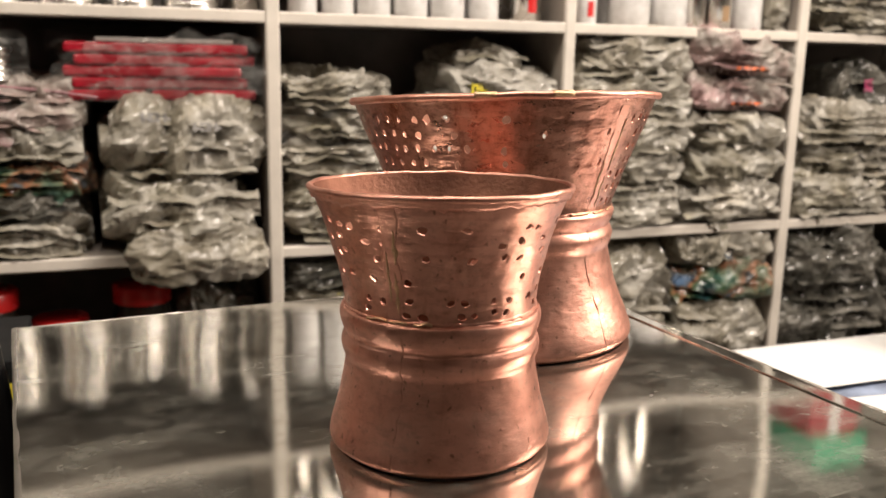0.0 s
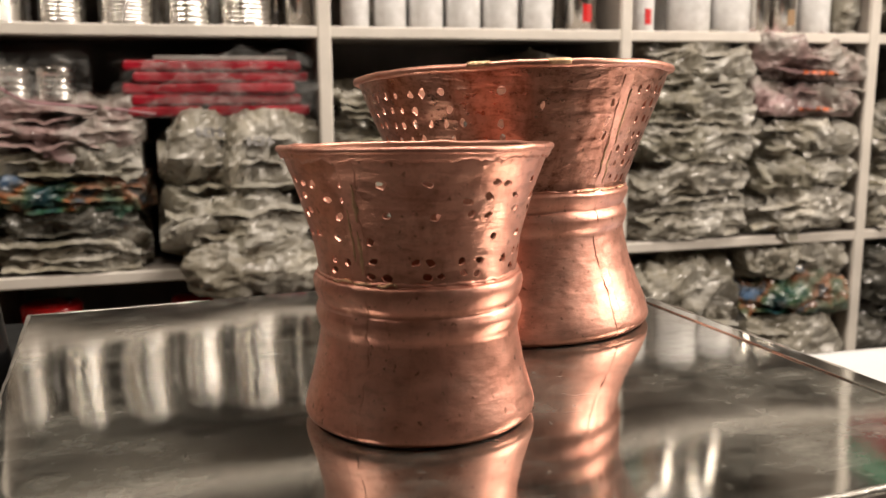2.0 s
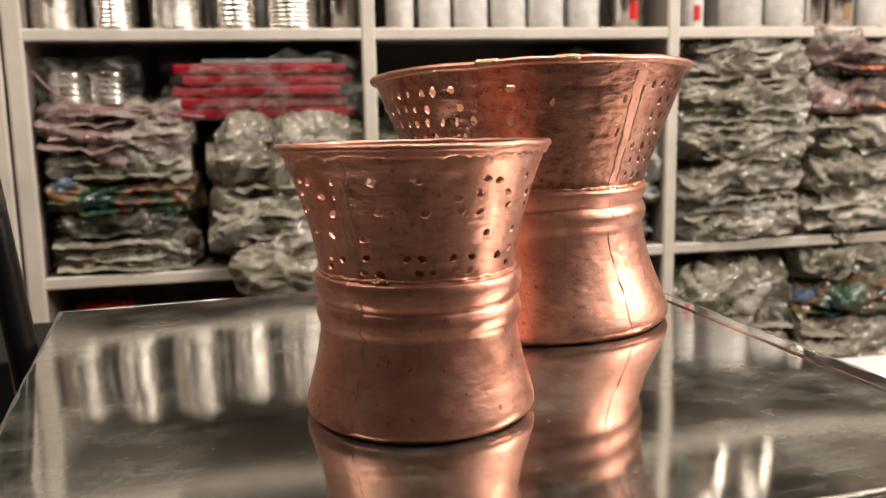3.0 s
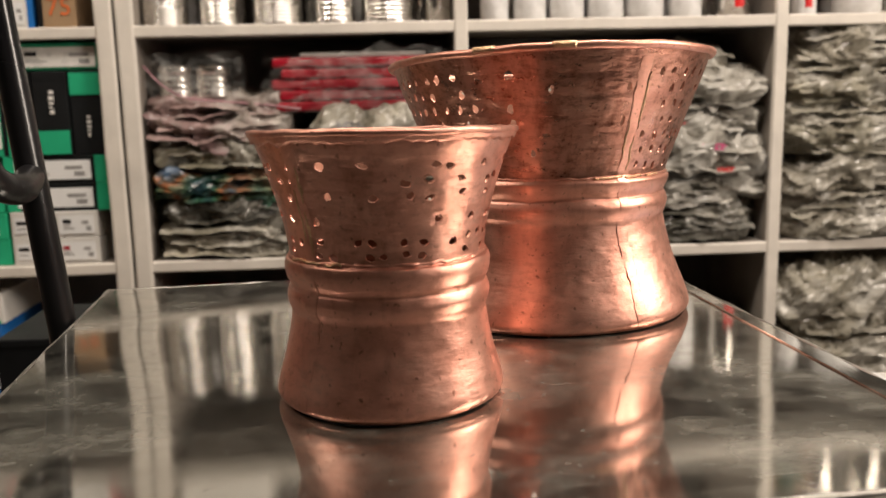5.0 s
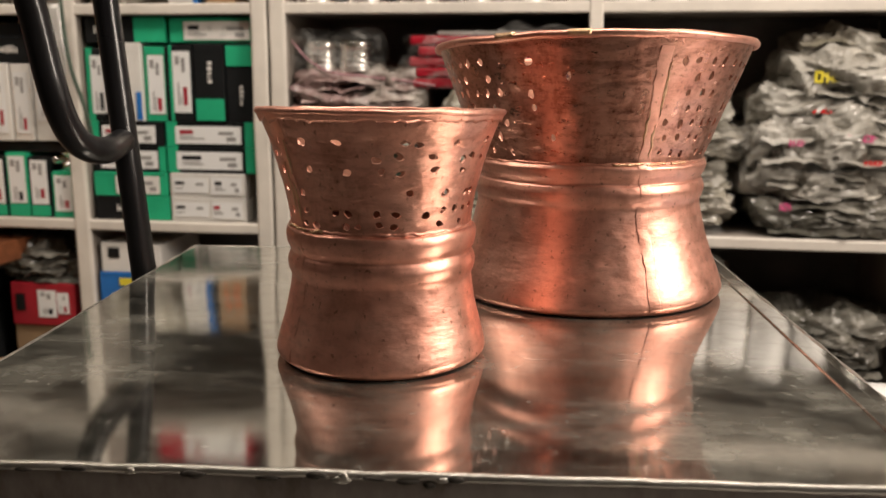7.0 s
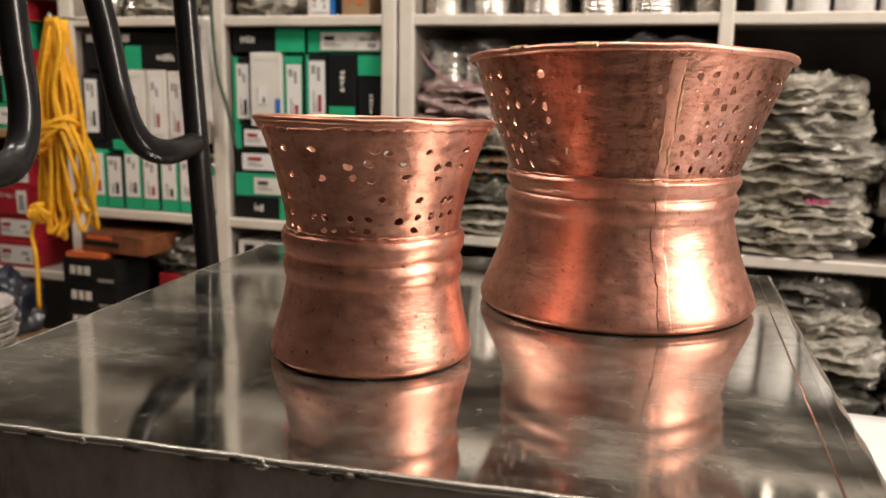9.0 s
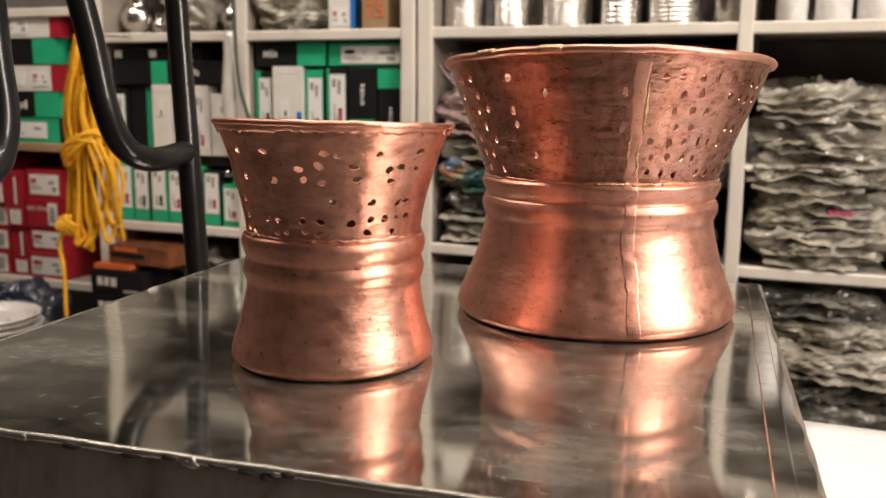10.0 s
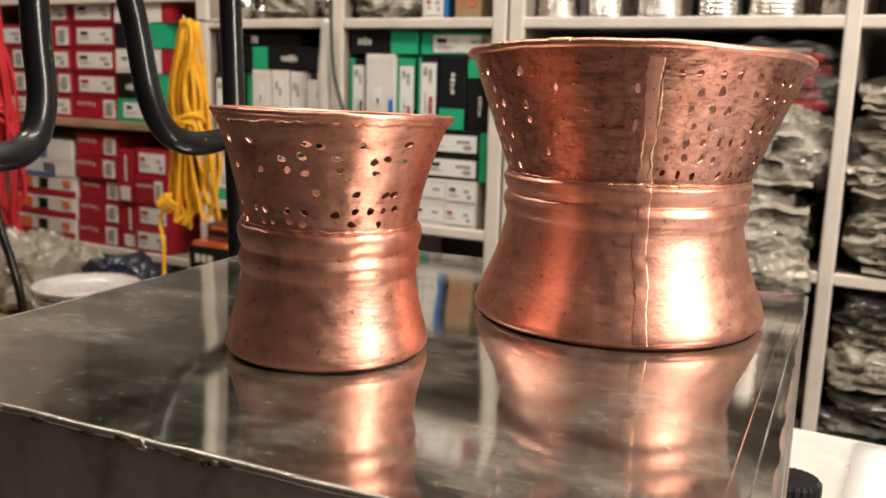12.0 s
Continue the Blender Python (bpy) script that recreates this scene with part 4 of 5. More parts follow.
TS, TP, TW = "stack of polished ribbed steel bowls on the shelf", "polished steel tumbler on the shelf", "steel tumbler wrapped in whitish film on the shelf"
tin(-0.249, 0.043, 0.15, 26, TIN, TS)
tin(-0.148, 0.038, 0.16, 20, TIN, TS)
tin(-0.040, 0.047, 0.15, 22, TIN, TS)
tin(0.066, 0.039, 0.12, 12, TIN, "pile of dented steel rings in clear film on the shelf")
tin(0.167, 0.050, 0.14, 16, TIN, TS)
tin(0.262, 0.027, 0.16, 0, TIN, TP)
for x, r, m, b in ((0.370, 0.027, WRAPPED, None), (0.438, 0.031, WRAPPED, None), (0.509, 0.034, WRAPPED, None), (0.584, 0.035, WRAPPED, None), (0.661, 0.036, WRAPPED, None),
                   (0.741, 0.031, WRAPPED, None), (0.836, 0.032, TIN, REDPLASTIC), (0.976, 0.024, WRAPPED, REDPLASTIC), (1.083, 0.045, WRAPPED, None), (1.184, 0.040, WRAPPED, None),
                   (1.254, 0.022, TIN, None), (1.315, 0.030, TIN, KRAFT), (1.395, 0.034, WRAPPED, None)):
    tin(x, r, 0.15 + 0.01 * math.sin(x * 31), 0, m, TP if m is TIN else TW, band=b)
for k in range(18):
    x = -0.255 + 0.098 * k
    if min(abs(x - u) for u in (0.299, 0.900, 1.491)) > 0.055 and x < 1.40:
        tin(x, 0.040, 0.17 + 0.012 * math.sin(k * 1.9), 6 if k % 3 == 0 and x < 0.28 else 0, TIN if k % 2 else WRAPPED, "steel container in the back row of the shelf", 1.835)
bag(1.428, 1.474, 1.133, 1.24, FILM, "slim wrapped clear bag beside the tumblers", 1.65, 0.1, 1, 0.6, 1, "bags on the top shelf")
bag(1.560, 1.810, 1.133, 1.26, FILM, "bundle of rolled film on the top shelf", 1.635, 0.2, 1.8, 1.2, 3, "bags on the top shelf")
bag(-0.712, -0.545, 1.133, 1.24, FILM, "clear film bag of small fittings", 1.645, 0.2, 0.9, 1.1, 3, "bags on the top shelf")
bag(-0.960, -0.830, 1.133, 1.23, FILM, "clear film bag of round fittings", 1.645, 0.2, 0.9, 1.0, 2, "bags on the top shelf")
bag(0.920, 1.010, 1.460, 1.56, CLOTH, "bag of many coloured small goods", 1.64, 0.2, 1.0, 1.2, 2, "bags on the top shelf")


def ball_pot(x, r):
    ob = empty("round_pot", (x, 1.70, SHELF_TOP), "small round polished steel pot on the shelf", "pot", "round steel pots")
    prof = [(0.001, 0.0), (r * 0.55, 0.001)] + [(r * math.sin(a), r * 0.92 - r * 0.92 * math.cos(a)) for a in [0.62 + 1.95 * k / 12 for k in range(13)]]
    top = prof[-1]
    prof += [(top[0], top[1] + 0.008), (top[0] * 1.12, top[1] + 0.012), (top[0] * 1.08, top[1] + 0.015), (top[0] * 0.9, top[1] + 0.008), (0.001, top[1])]
    child("body", mesh_from("body", *lathe(prof, 36), True), TIN, ob)


ball_pot(-1.062, 0.040)
ball_pot(-1.000, 0.020)
ball_pot(-0.795, 0.036)


# ---- cartons ----
def letters(text, size):
    data = bpy.data.curves.new("lettering", "FONT")
    data.body, data.size, data.resolution_u = text, size, 2
    ob = bpy.data.objects.new("lettering", data)
    me = bpy.data.meshes.new_from_object(ob)
    bpy.data.objects.remove(ob)
    return me


BATH = letters("bath fitting", 0.016)
BATH.materials.append(WHITE)
SEVENTY = letters("75", 0.045)
SEVENTY.materials.append(ORANGE)
UPRIGHT = Matrix.Rotation(math.pi / 2, 4, "X")


def carton(x0, x1, z0, z1, material, label, front=1.645, depth=0.2, bands=(), tags=(), word=None, turn=0.0, group="cartons", name="carton"):
    """A card box. bands: (from, to, material) sleeves along its width; tags: (u0, u1, v0, v1, material, lines) stuck on its front, with printed lines."""
    w, h = x1 - x0, z1 - z0 - 0.0008
    ob = empty(name, ((x0 + x1) / 2, front, z0), label, "box", group, turn)
    part("body", block(-w / 2, w / 2, 0, depth, 0, h, 0.0012), material, ob)
    part("flap", block(-w / 2 + 0.003, w / 2 - 0.003, -0.0008, 0.0004, h * 0.90, h * 0.985), material, ob)
    for a, b, m in bands:
        part("sleeve", block(-w / 2 + a * w - (0.0006 if a == 0 else 0), -w / 2 + b * w + (0.0006 if b == 1 else 0), -0.0011, depth * 0.9, 0.0006, h + 0.0004), m, ob, "coloured card end")
    for n, (u0, u1, v0, v1, m, lines) in enumerate(tags):
        y = -0.0020 - 0.0006 * n
        tw, th = (u1 - u0) * w, (v1 - v0) * h
        left, foot = -w / 2 + u0 * w, v0 * h
        rng = random.Random(int(abs(x0) * 1000) + int(z0 * 700) + n)
        upright = th > tw * 1.2
        run, across = (th, tw) if upright else (tw, th)

        def mark(a0, a1, c0, c1, ink, owner, kind):
            """A printed patch along (a) and across (c) the label, both from 0 to 1."""
            if upright:
                box = (left + c0 * tw, left + c1 * tw, foot + a0 * th, foot + a1 * th)
            else:
                box = (left + a0 * tw, left + a1 * tw, foot + c0 * th, foot + c1 * th)
            part(kind, block(box[0], box[1], y - 0.0005, y, box[2], box[3]), ink, owner)

        if m is LIGHTPLASTIC and material is BLACK:
            # an emblem drawn as a row of pale strokes
            a = 0.0
            while a < 0.92:
                wide = rng.uniform(0.07, 0.16)
                mark(a, min(1.0, a + wide), rng.uniform(0.0, 0.25), rng.uniform(0.6, 1.0), LIGHTPLASTIC, ob, "emblem_stroke")
                a += wide + 0.07
            continue
        tag = part("label", block(left, left + tw, y, y + 0.001, foot, foot + th), m, ob, "printed paper label")
        if lines:
            a0 = rng.uniform(0.05, 0.14)
            mark(a0, a0 + rng.uniform(0.16, 0.30), 0.56, 0.78, RED if rng.random() < 0.35 else BLACK, tag, "printed_line")
        if lines > 1:
            mark(a0, a0 + rng.uniform(0.22, 0.40), 0.26, 0.33, GREYINK, tag, "printed_line")
            mark(0.66, 0.66 + rng.uniform(0.14, 0.26), 0.52, 0.70, GREYINK, tag, "printed_line")
        if lines > 2:
            mark(a0, a0 + rng.uniform(0.18, 0.30), 0.40, 0.46, GREYINK, tag, "printed_line")
            mark(0.78, 0.92, 0.16, 0.40, GREYINK, tag, "bar_code")
    if word:
        me, u, v = word
        lo = child("lettering", me, None, ob, "white lettering")
        lo.matrix_basis = Matrix.Translation((-w / 2 + u * w, -0.0016, v * h)) @ UPRIGHT
    return ob


# bay of green, black and white boxes beside the double upright
GB = "green and black cartons"
for k, (z0, z1) in enumerate(((0.703, 0.752), (0.752, 0.802), (0.802, 0.854), (0.854, 0.905))):
    if k < 2:
        carton(-0.545, -0.386, z0, z1, WHITE, "white carton with faint red and grey print", 1.640, tags=((0.04, 0.5, 0.2, 0.8, PAPER, 2), (0.55, 0.95, 0.15, 0.85, PAPER, 3)), group=GB)
    else:
        carton(-0.548, -0.362, z0, z1, BLACK, "black and green carton with a white paper label", 1.644, bands=((0, 0.12, GREEN), (0.88, 1, GREEN)), tags=((0.10, 0.84, 0.14, 0.84, PAPER, 3),), group=GB)
carton(-0.710, -0.550, 0.703, 0.752, BLACK, "black carton with a green end and plain emblem", 1.640, bands=((0.68, 1, GREEN),), tags=((0.3, 0.45, 0.3, 0.7, LIGHTPLASTIC, 0),), group=GB)
carton(-0.710, -0.552, 0.752, 0.802, GREEN, "green carton with a cream paper label", 1.640, tags=((0.30, 0.9, 0.12, 0.85, WHITE, 3),), group=GB)
carton(-0.708, -0.555, 0.802, 0.854, BLACK, "black carton with a white paper label", 1.644, bands=((0.92, 1, GREEN),), tags=((0.1, 0.9, 0.14, 0.84, PAPER, 3),), group=GB)
carton(-0.708, -0.556, 0.854, 0.905, BLACK, "black carton with a white paper label", 1.642, bands=((0, 0.1, GREEN),), tags=((0.15, 0.9, 0.14, 0.84, PAPER, 3),), group=GB)
carton(-0.712, -0.668, 0.905, 1.050, BLACK, "black carton with a long white label, on end", 1.646, bands=((0, 0.3, GREEN),), tags=((0.2, 0.9, 0.1, 0.9, PAPER, 3),), group=GB)
carton(-0.664, -0.592, 0.905, 1.060, WHITE, "white carton with red emblem and blue corner, on end", 1.636, bands=((0.86, 1, WHITE),), tags=((0.25, 0.55, 0.3, 0.55, PAPER, 1), (0.84, 0.99, 0.02, 0.38, BLUE, 0)), group=GB)
carton(-0.588, -0.538, 0.905, 1.054, GREEN, "green carton with a long white label, on end", 1.644, bands=((0.88, 1, BLACK),), tags=((0.15, 0.82, 0.1, 0.88, PAPER, 3),), group=GB)
carton(-0.534, -0.486, 0.905, 1.056, BLACK, "black carton with a long white label, on end", 1.642, bands=((0, 0.12, GREEN),), tags=((0.14, 0.9, 0.12, 0.92, PAPER, 3),), group=GB)
b1 = carton(-0.482, -0.421, 0.905, 1.058, BLACK, "black carton with green foot and pale emblem, on end", 1.640, tags=((0.02, 0.98, 0.02, 0.30, GREEN, 0), (0.45, 0.62, 0.5, 0.82, LIGHTPLASTIC, 0)), group=GB)
carton(-0.418, -0.359, 0.905, 1.058, BLACK, "black carton with green top and pale emblem, on end", 1.644, tags=((0.02, 0.98, 0.72, 0.98, GREEN, 0), (0.45, 0.62, 0.22, 0.5, LIGHTPLASTIC, 0)), group=GB)
carton(-0.706, -0.540, 1.060, 1.1105, BLACK, "flat black carton with a green end and pale emblem", 1.640, bands=((0.62, 1, GREEN),), tags=((0.12, 0.34, 0.35, 0.7, LIGHTPLASTIC, 0),), group=GB)
carton(-0.530, -0.362, 1.060, 1.108, GREEN, "flat green carton with a grey paper label", 1.642, tags=((0.18, 0.98, 0.1, 0.85, LIGHTPLASTIC, 3),), group=GB)
# next bay to the west
x = -1.100
for k in range(6):
    x1 = x + 0.047
    carton(x, x1, 0.703, 0.838 - 0.008 * (k % 2), BLACK if k % 2 else GREEN, "carton with long white label and green foot, on end", 1.640, tags=((0.06, 0.94, 0.02, 0.20, GREEN, 0), (0.12, 0.9, 0.22, 0.95, PAPER, 3)), group=GB)
    x = x1 + 0.002
carton(-0.804, -0.756, 0.703, 0.800, GREEN, "short carton with a white label, on end", 1.640, tags=((0.12, 0.9, 0.15, 0.92, PAPER, 3),), group=GB)
carton(-1.104, -0.760, 0.838, 0.862, BLACK, "long flat black carton lying across the row", 1.650, bands=((0.2, 0.5, GREEN),), group=GB)
carton(-1.102, -1.060, 0.862, 1.010, BLACK, "black carton with a long white label, on end", 1.640, tags=((0.1, 0.9, 0.1, 0.92, PAPER, 3),), group=GB)
carton(-1.056, -0.990, 0.862, 1.016, BLACK, "black carton with a green side, on end", 1.650, bands=((0.7, 1, GREEN),), group=GB)
carton(-0.986, -0.934, 0.862, 1.020, WHITE, "white carton with faint red emblem, on end", 1.638, tags=((0.3, 0.6, 0.55, 0.8, PAPER, 1),), group=GB)
carton(-0.930, -0.880, 0.862, 1.020, WHITE, "white carton with grey print, on end", 1.638, tags=((0.2, 0.8, 0.1, 0.9, PAPER, 3),), group=GB)
carton(-0.876, -0.834, 0.862, 1.018, LIGHTPLASTIC, "pale carton with grey print, on end", 1.640, tags=((0.15, 0.85, 0.1, 0.9, PAPER, 3),), group=GB)
carton(-0.830, -0.770, 0.862, 1.000, WHITE, "white carton with torn corner, on end", 1.644, tags=((0.1, 0.8, 0.3, 0.9, PAPER, 2),), group=GB)
carton(-1.090, -0.780, 1.020, 1.072, BLACK, "flat black carton with green band and pale emblem", 1.640, bands=((0.34, 0.48, GREEN),), tags=((0.62, 0.76, 0.35, 0.7, LIGHTPLASTIC, 0),), group=GB)
carton(-1.095, -0.850, 1.072, 1.100, BLACK, "thin black carton with white corner prints", 1.645, tags=((0.02, 0.1, 0.3, 0.9, PAPER, 0), (0.42, 0.5, 0.3, 0.9, PAPER, 0)), group=GB)
# top shelf boxes
carton(-0.528, -0.468, 1.133, 1.235, WHITE, "pale blue and white carton with bar print", 1.640, bands=((0.85, 1, BLUE),), tags=((0.15, 0.75, 0.08, 0.45, PAPER, 3),), group="top shelf cartons")
carton(-0.458, -0.392, 1.133, 1.225, KRAFT, "brown carton with the number 75 in red", 1.640, bands=((0, 0.12, BLACK),), word=(SEVENTY, 0.22, 0.25), group="top shelf cartons")

# red boxes in the far west bay
RB = "red cartons"


def red_box(x0, x1, z0, z1, kind, front=1.645):
    if kind == "label":
        carton(x0, x1, z0, z1, RED, "dark red carton with a white price label", front, tags=((0.10, 0.92, 0.16, 0.84, WHITE, 3),), group=RB)
    elif kind == "picture":
        carton(x0, x1, z0, z1, RED, "dark red bath fitting carton with a picture", front, tags=((0.68, 0.95, 0.1, 0.9, LIGHTPLASTIC, 0), (0.74, 0.88, 0.2, 0.75, GREYINK, 0)), word=(BATH, 0.06, 0.62), group=RB)
    else:
        carton(x0, x1, z0, z1, RED, "dark red carton standing on end with a picture", front, tags=((0.2, 0.85, 0.06, 0.32, LIGHTPLASTIC, 0), (0.55, 0.68, 0.42, 0.9, WHITE, 0)), group=RB)


for k in range(5):
    z0 = 0.877 + 0.0625 * k
    red_box(-1.606, -1.444, z0, z0 + 0.0605, "picture" if k == 0 else "label", 1.640 + 0.004 * (k % 2))
    red_box(-1.790, -1.618, z0, z0 + 0.0605, "picture" if k % 2 else "label", 1.644)
    if k < 4:
        red_box(-1.985, -1.800, z0, z0 + 0.0605, "label" if k in (0, 3) else "picture", 1.645)
for k, (m, bands, tags, text) in enumerate((
        (GREEN, ((0.9, 1, BLACK),), ((0.12, 0.7, 0.2, 0.85, PAPER, 2),), "green carton with a white label"),
        (BLACK, ((0.6, 1, GREEN),), ((0.2, 0.5, 0.3, 0.7, LIGHTPLASTIC, 0),), "black carton with a green end"),
        (WHITE, ((0.82, 1, RED),), ((0.1, 0.4, 0.2, 0.8, PAPER, 1), (0.52, 0.76, 0.2, 0.8, PAPER, 3)), "white carton with a red end"),
        (BLACK, ((0.62, 1, GREEN),), (), "black carton with a green end"),
        (WHITE, ((0.84, 1, RED),), ((0.1, 0.5, 0.15, 0.85, PAPER, 3),), "white carton with a red end"))):
    z0 = 0.877 + 0.0625 * k
    carton(-1.436, -1.236 - 0.02 * (k % 2), z0, z0 + 0.0605, m, text + " in the stack", 1.632, bands=bands, tags=tags, group=RB)
for k in range(5):
    z0 = 0.540 + 0.060 * k
    red_box(-1.612, -1.450, z0, z0 + 0.0585, "picture", 1.636 + 0.005 * (k % 3))
red_box(-1.446, -1.388, 0.540, 0.664, "end", 1.640)
red_box(-1.446, -1.390, 0.664, 0.806, "end", 1.632)
red_box(-1.384, -1.262, 0.540, 0.606, "label", 1.630)
red_box(-1.384, -1.270, 0.606, 0.668, "label", 1.640)
red_box(-1.386, -1.280, 0.668, 0.738, "picture", 1.636)
red_box(-1.384, -1.272, 0.738, 0.812, "label", 1.642)
for k, top in enumerate((ORANGE, ORANGE, ORANGE)):
    z0 = 0.540 + 0.058 * k
    carton(-1.880, -1.622, z0, z0 + 0.056, WHITE, "white carton with red foot and dark pictures", 1.634 + 0.004 * k, tags=((0.0, 1.0, 0.0, 0.34, RED, 0), (0.04, 0.3, 0.4, 0.9, top, 0), (0.42, 0.56, 0.38, 0.88, BLACK, 0), (0.8, 0.92, 0.55, 0.85, ORANGE, 0)), group="white and orange cartons")
carton(-1.870, -1.625, 0.714, 0.760, WHITE, "white carton with four dark pictures", 1.640, tags=((0.5, 0.54, 0.2, 0.75, BLACK, 0), (0.57, 0.61, 0.2, 0.75, BLACK, 0), (0.64, 0.68, 0.2, 0.75, BLACK, 0), (0.0, 0.7, 0.0, 0.16, BLUE, 0)), group="white and orange cartons")
carton(-1.860, -1.630, 0.760, 0.815, WHITE, "white carton with a pale blue picture", 1.640, tags=((0.3, 0.55, 0.1, 0.6, BLUE, 0),), group="white and orange cartons")

# lower bays in the west
LC = "cartons in the lower bays"
carton(-0.708, -0.580, 0.362, 0.440, WHITE, "white carton in a low bay", 1.640, group=LC)
carton(-0.708, -0.585, 0.440, 0.520, BLUE, "blue carton with a white label", 1.640, tags=((0.25, 0.9, 0.3, 0.9, PAPER, 1),), group=LC)
carton(-0.710, -0.580, 0.520, 0.592, BLUE, "blue carton with a yellow emblem and white label", 1.634, tags=((0.2, 0.8, 0.14, 0.38, PAPER, 1), (0.34, 0.62, 0.62, 0.84, YELLOWPRINT, 0)), group=LC)
carton(-0.704, -0.642, 0.592, 0.654, WHITE, "small white carton with a dark picture", 1.636, tags=((0.25, 0.65, 0.5, 0.85, BLACK, 0),), group=LC)
carton(-0.636, -0.574, 0.592, 0.652, WHITE, "small white carton with a faint red picture", 1.636, tags=((0.2, 0.8, 0.3, 0.7, LIGHTPLASTIC, 1), (0.5, 0.9, 0.0, 0.12, GREEN, 0)), group=LC)
carton(-0.916, -0.762, 0.362, 0.470, KRAFT, "plain brown carton below a red one", 1.640, group=LC)
carton(-0.914, -0.768, 0.470, 0.562, RED, "red carton with printed white panels", 1.632, tags=((0.42, 0.7, 0.2, 0.85, PAPER, 3), (0.72, 0.9, 0.3, 0.8, PAPER, 2), (0.08, 0.22, 0.35, 0.75, BLACK, 0)), group=LC)
bag(-0.955, -0.762, 0.564, 0.640, DARKFILM, "black plastic bag of rods", 1.640, 0.22, 1.6, 1.0, 1, LOW)

# jars with red lids in the low bay
def jar(x, r, h, z):
    ob = empty("plastic_jar", (x, 1.665 + r, z), "dark plastic jar with a ribbed red screw lid", "jar", "jars with red lids")
    child("body", mesh_from("body", *lathe([(0.001, 0), (r * 0.92, 0), (r, 0.008), (r, h - 0.06), (r * 0.86, h - 0.04), (r * 0.86, h - 0.03), (0.001, h - 0.03)], 40), True), JARBODY, ob)
    prof = [(r * 0.96, h - 0.034), (r * 0.98, h - 0.004), (r * 0.93, h), (0.001, h)]
    verts, faces = lathe(prof, 72)
    verts = [(v[0] * (1 + 0.012 * (k // 4 % 2)), v[1] * (1 + 0.012 * (k // 4 % 2)), v[2]) for k, v in enumerate(verts)]
    child("lid", mesh_from("lid", verts, faces, True), REDPLASTIC, ob, "ribbed red plastic lid")


jar(0.060, 0.054, 0.268, 0.362)
jar(-0.205, 0.054, 0.272, 0.362)
jar(-0.085, 0.050, 0.215, 0.362)
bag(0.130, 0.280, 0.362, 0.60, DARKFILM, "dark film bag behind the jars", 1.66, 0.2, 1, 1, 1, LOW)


# ---- ropes hanging in front of the shelves ----
def hank(name, top, width, drop, strands, radius, material, label, tail, seed):
    """A bundled hank of rope: long loops from one hook, bound at the middle, with a tail."""
    rng = random.Random(seed)
    ob = empty(name, top, label, "rope")
    for k in range(strands):
        u = (k + 0.5) / strands * 2 - 1
        sway = rng.uniform(-0.02, 0.02)
        low = -drop * rng.uniform(0.90, 1.0)
        xa, xb = u * width * 0.5 + sway, u * width * 0.5 + rng.uniform(0.010, 0.024) + sway
        ya, yb = rng.uniform(-0.028, 0.018), rng.uniform(-0.028, 0.018)
        out = math.copysign(0.010, u)
        low *= 1.0 - 0.16 * abs(u) ** 3
        pts = [(u * 0.010, 0.0, 0.0), (u * width * 0.10 + out, ya * 0.5, -drop * 0.14), (u * width * 0.30 + sway + out, ya, -drop * 0.38), (xa * 0.95, ya, -drop * 0.60), (xa, ya * 0.8, low + 0.045),
               ((xa + xb) / 2, (ya + yb) / 2, low), (xb, yb * 0.8, low + 0.045), (xb * 0.98, yb, -drop * 0.62), (u * width * 0.36 + rng.uniform(-0.01, 0.01), yb, -drop * 0.36), (u * 0.022 + 0.004, 0.004, -0.004)]
        pts = [(x + rng.uniform(-1, 1) * 0.017 * (0 < n < 9), y + rng.uniform(-1, 1) * 0.010, z + rng.uniform(-1, 1) * 0.012 * (0 < n < 9)) for n, (x, y, z) in enumerate(pts)]
        child("loop", mesh_from("loop", *tube(spline(pts, 6), radius, 7), True), material, ob)
    for n, (zz, rr) in enumerate(((-drop * 0.50, 0.29), (-drop * 0.53, 0.32))):
        pts = [(width * rr * math.cos(a) * 1.1, 0.026 * math.sin(a) - 0.012, zz + 0.016 * math.sin(a * 0.5 + n) + 0.030 * math.cos(a + n)) for a in [2 * math.pi * k / 28 for k in range(58)]]
        child("binding", mesh_from("binding", *tube(pts, radius, 7), True), material, ob)
    child("tail", mesh_from("tail", *tube(spline([(-width * 0.3, -0.02, -drop * 0.86), (-width * 0.46, -0.026, -drop * 0.97), (-width * 0.42, -0.025, -drop * 1.1), (-width * 0.44, -0.024, -drop - tail)], 6), radius, 7), True), material, ob)
    for n in range(4):
        a = radians(70 + 35 * n)
        knot = [(-width * 0.27 + 0.026 * math.cos(b) * math.cos(a), -0.034 + 0.006 * math.sin(2 * b), -drop * 0.88 + 0.012 * math.sin(b) + 0.016 * math.cos(b) * math.sin(a)) for b in [2 * math.pi * k / 20 for k in range(20)]]
        child("knot", mesh_from("knot", *tube(knot, radius, 7), True), material, ob)
    child("hook", mesh_from("hook", *tube([(0, 0.165, 0.004), (0, 0.03, 0.0), (0, -0.004, -0.004), (0, -0.012, 0.008)], 0.0025, 8), True), TIN, ob, "steel hook in the shelf edge")
    return ob


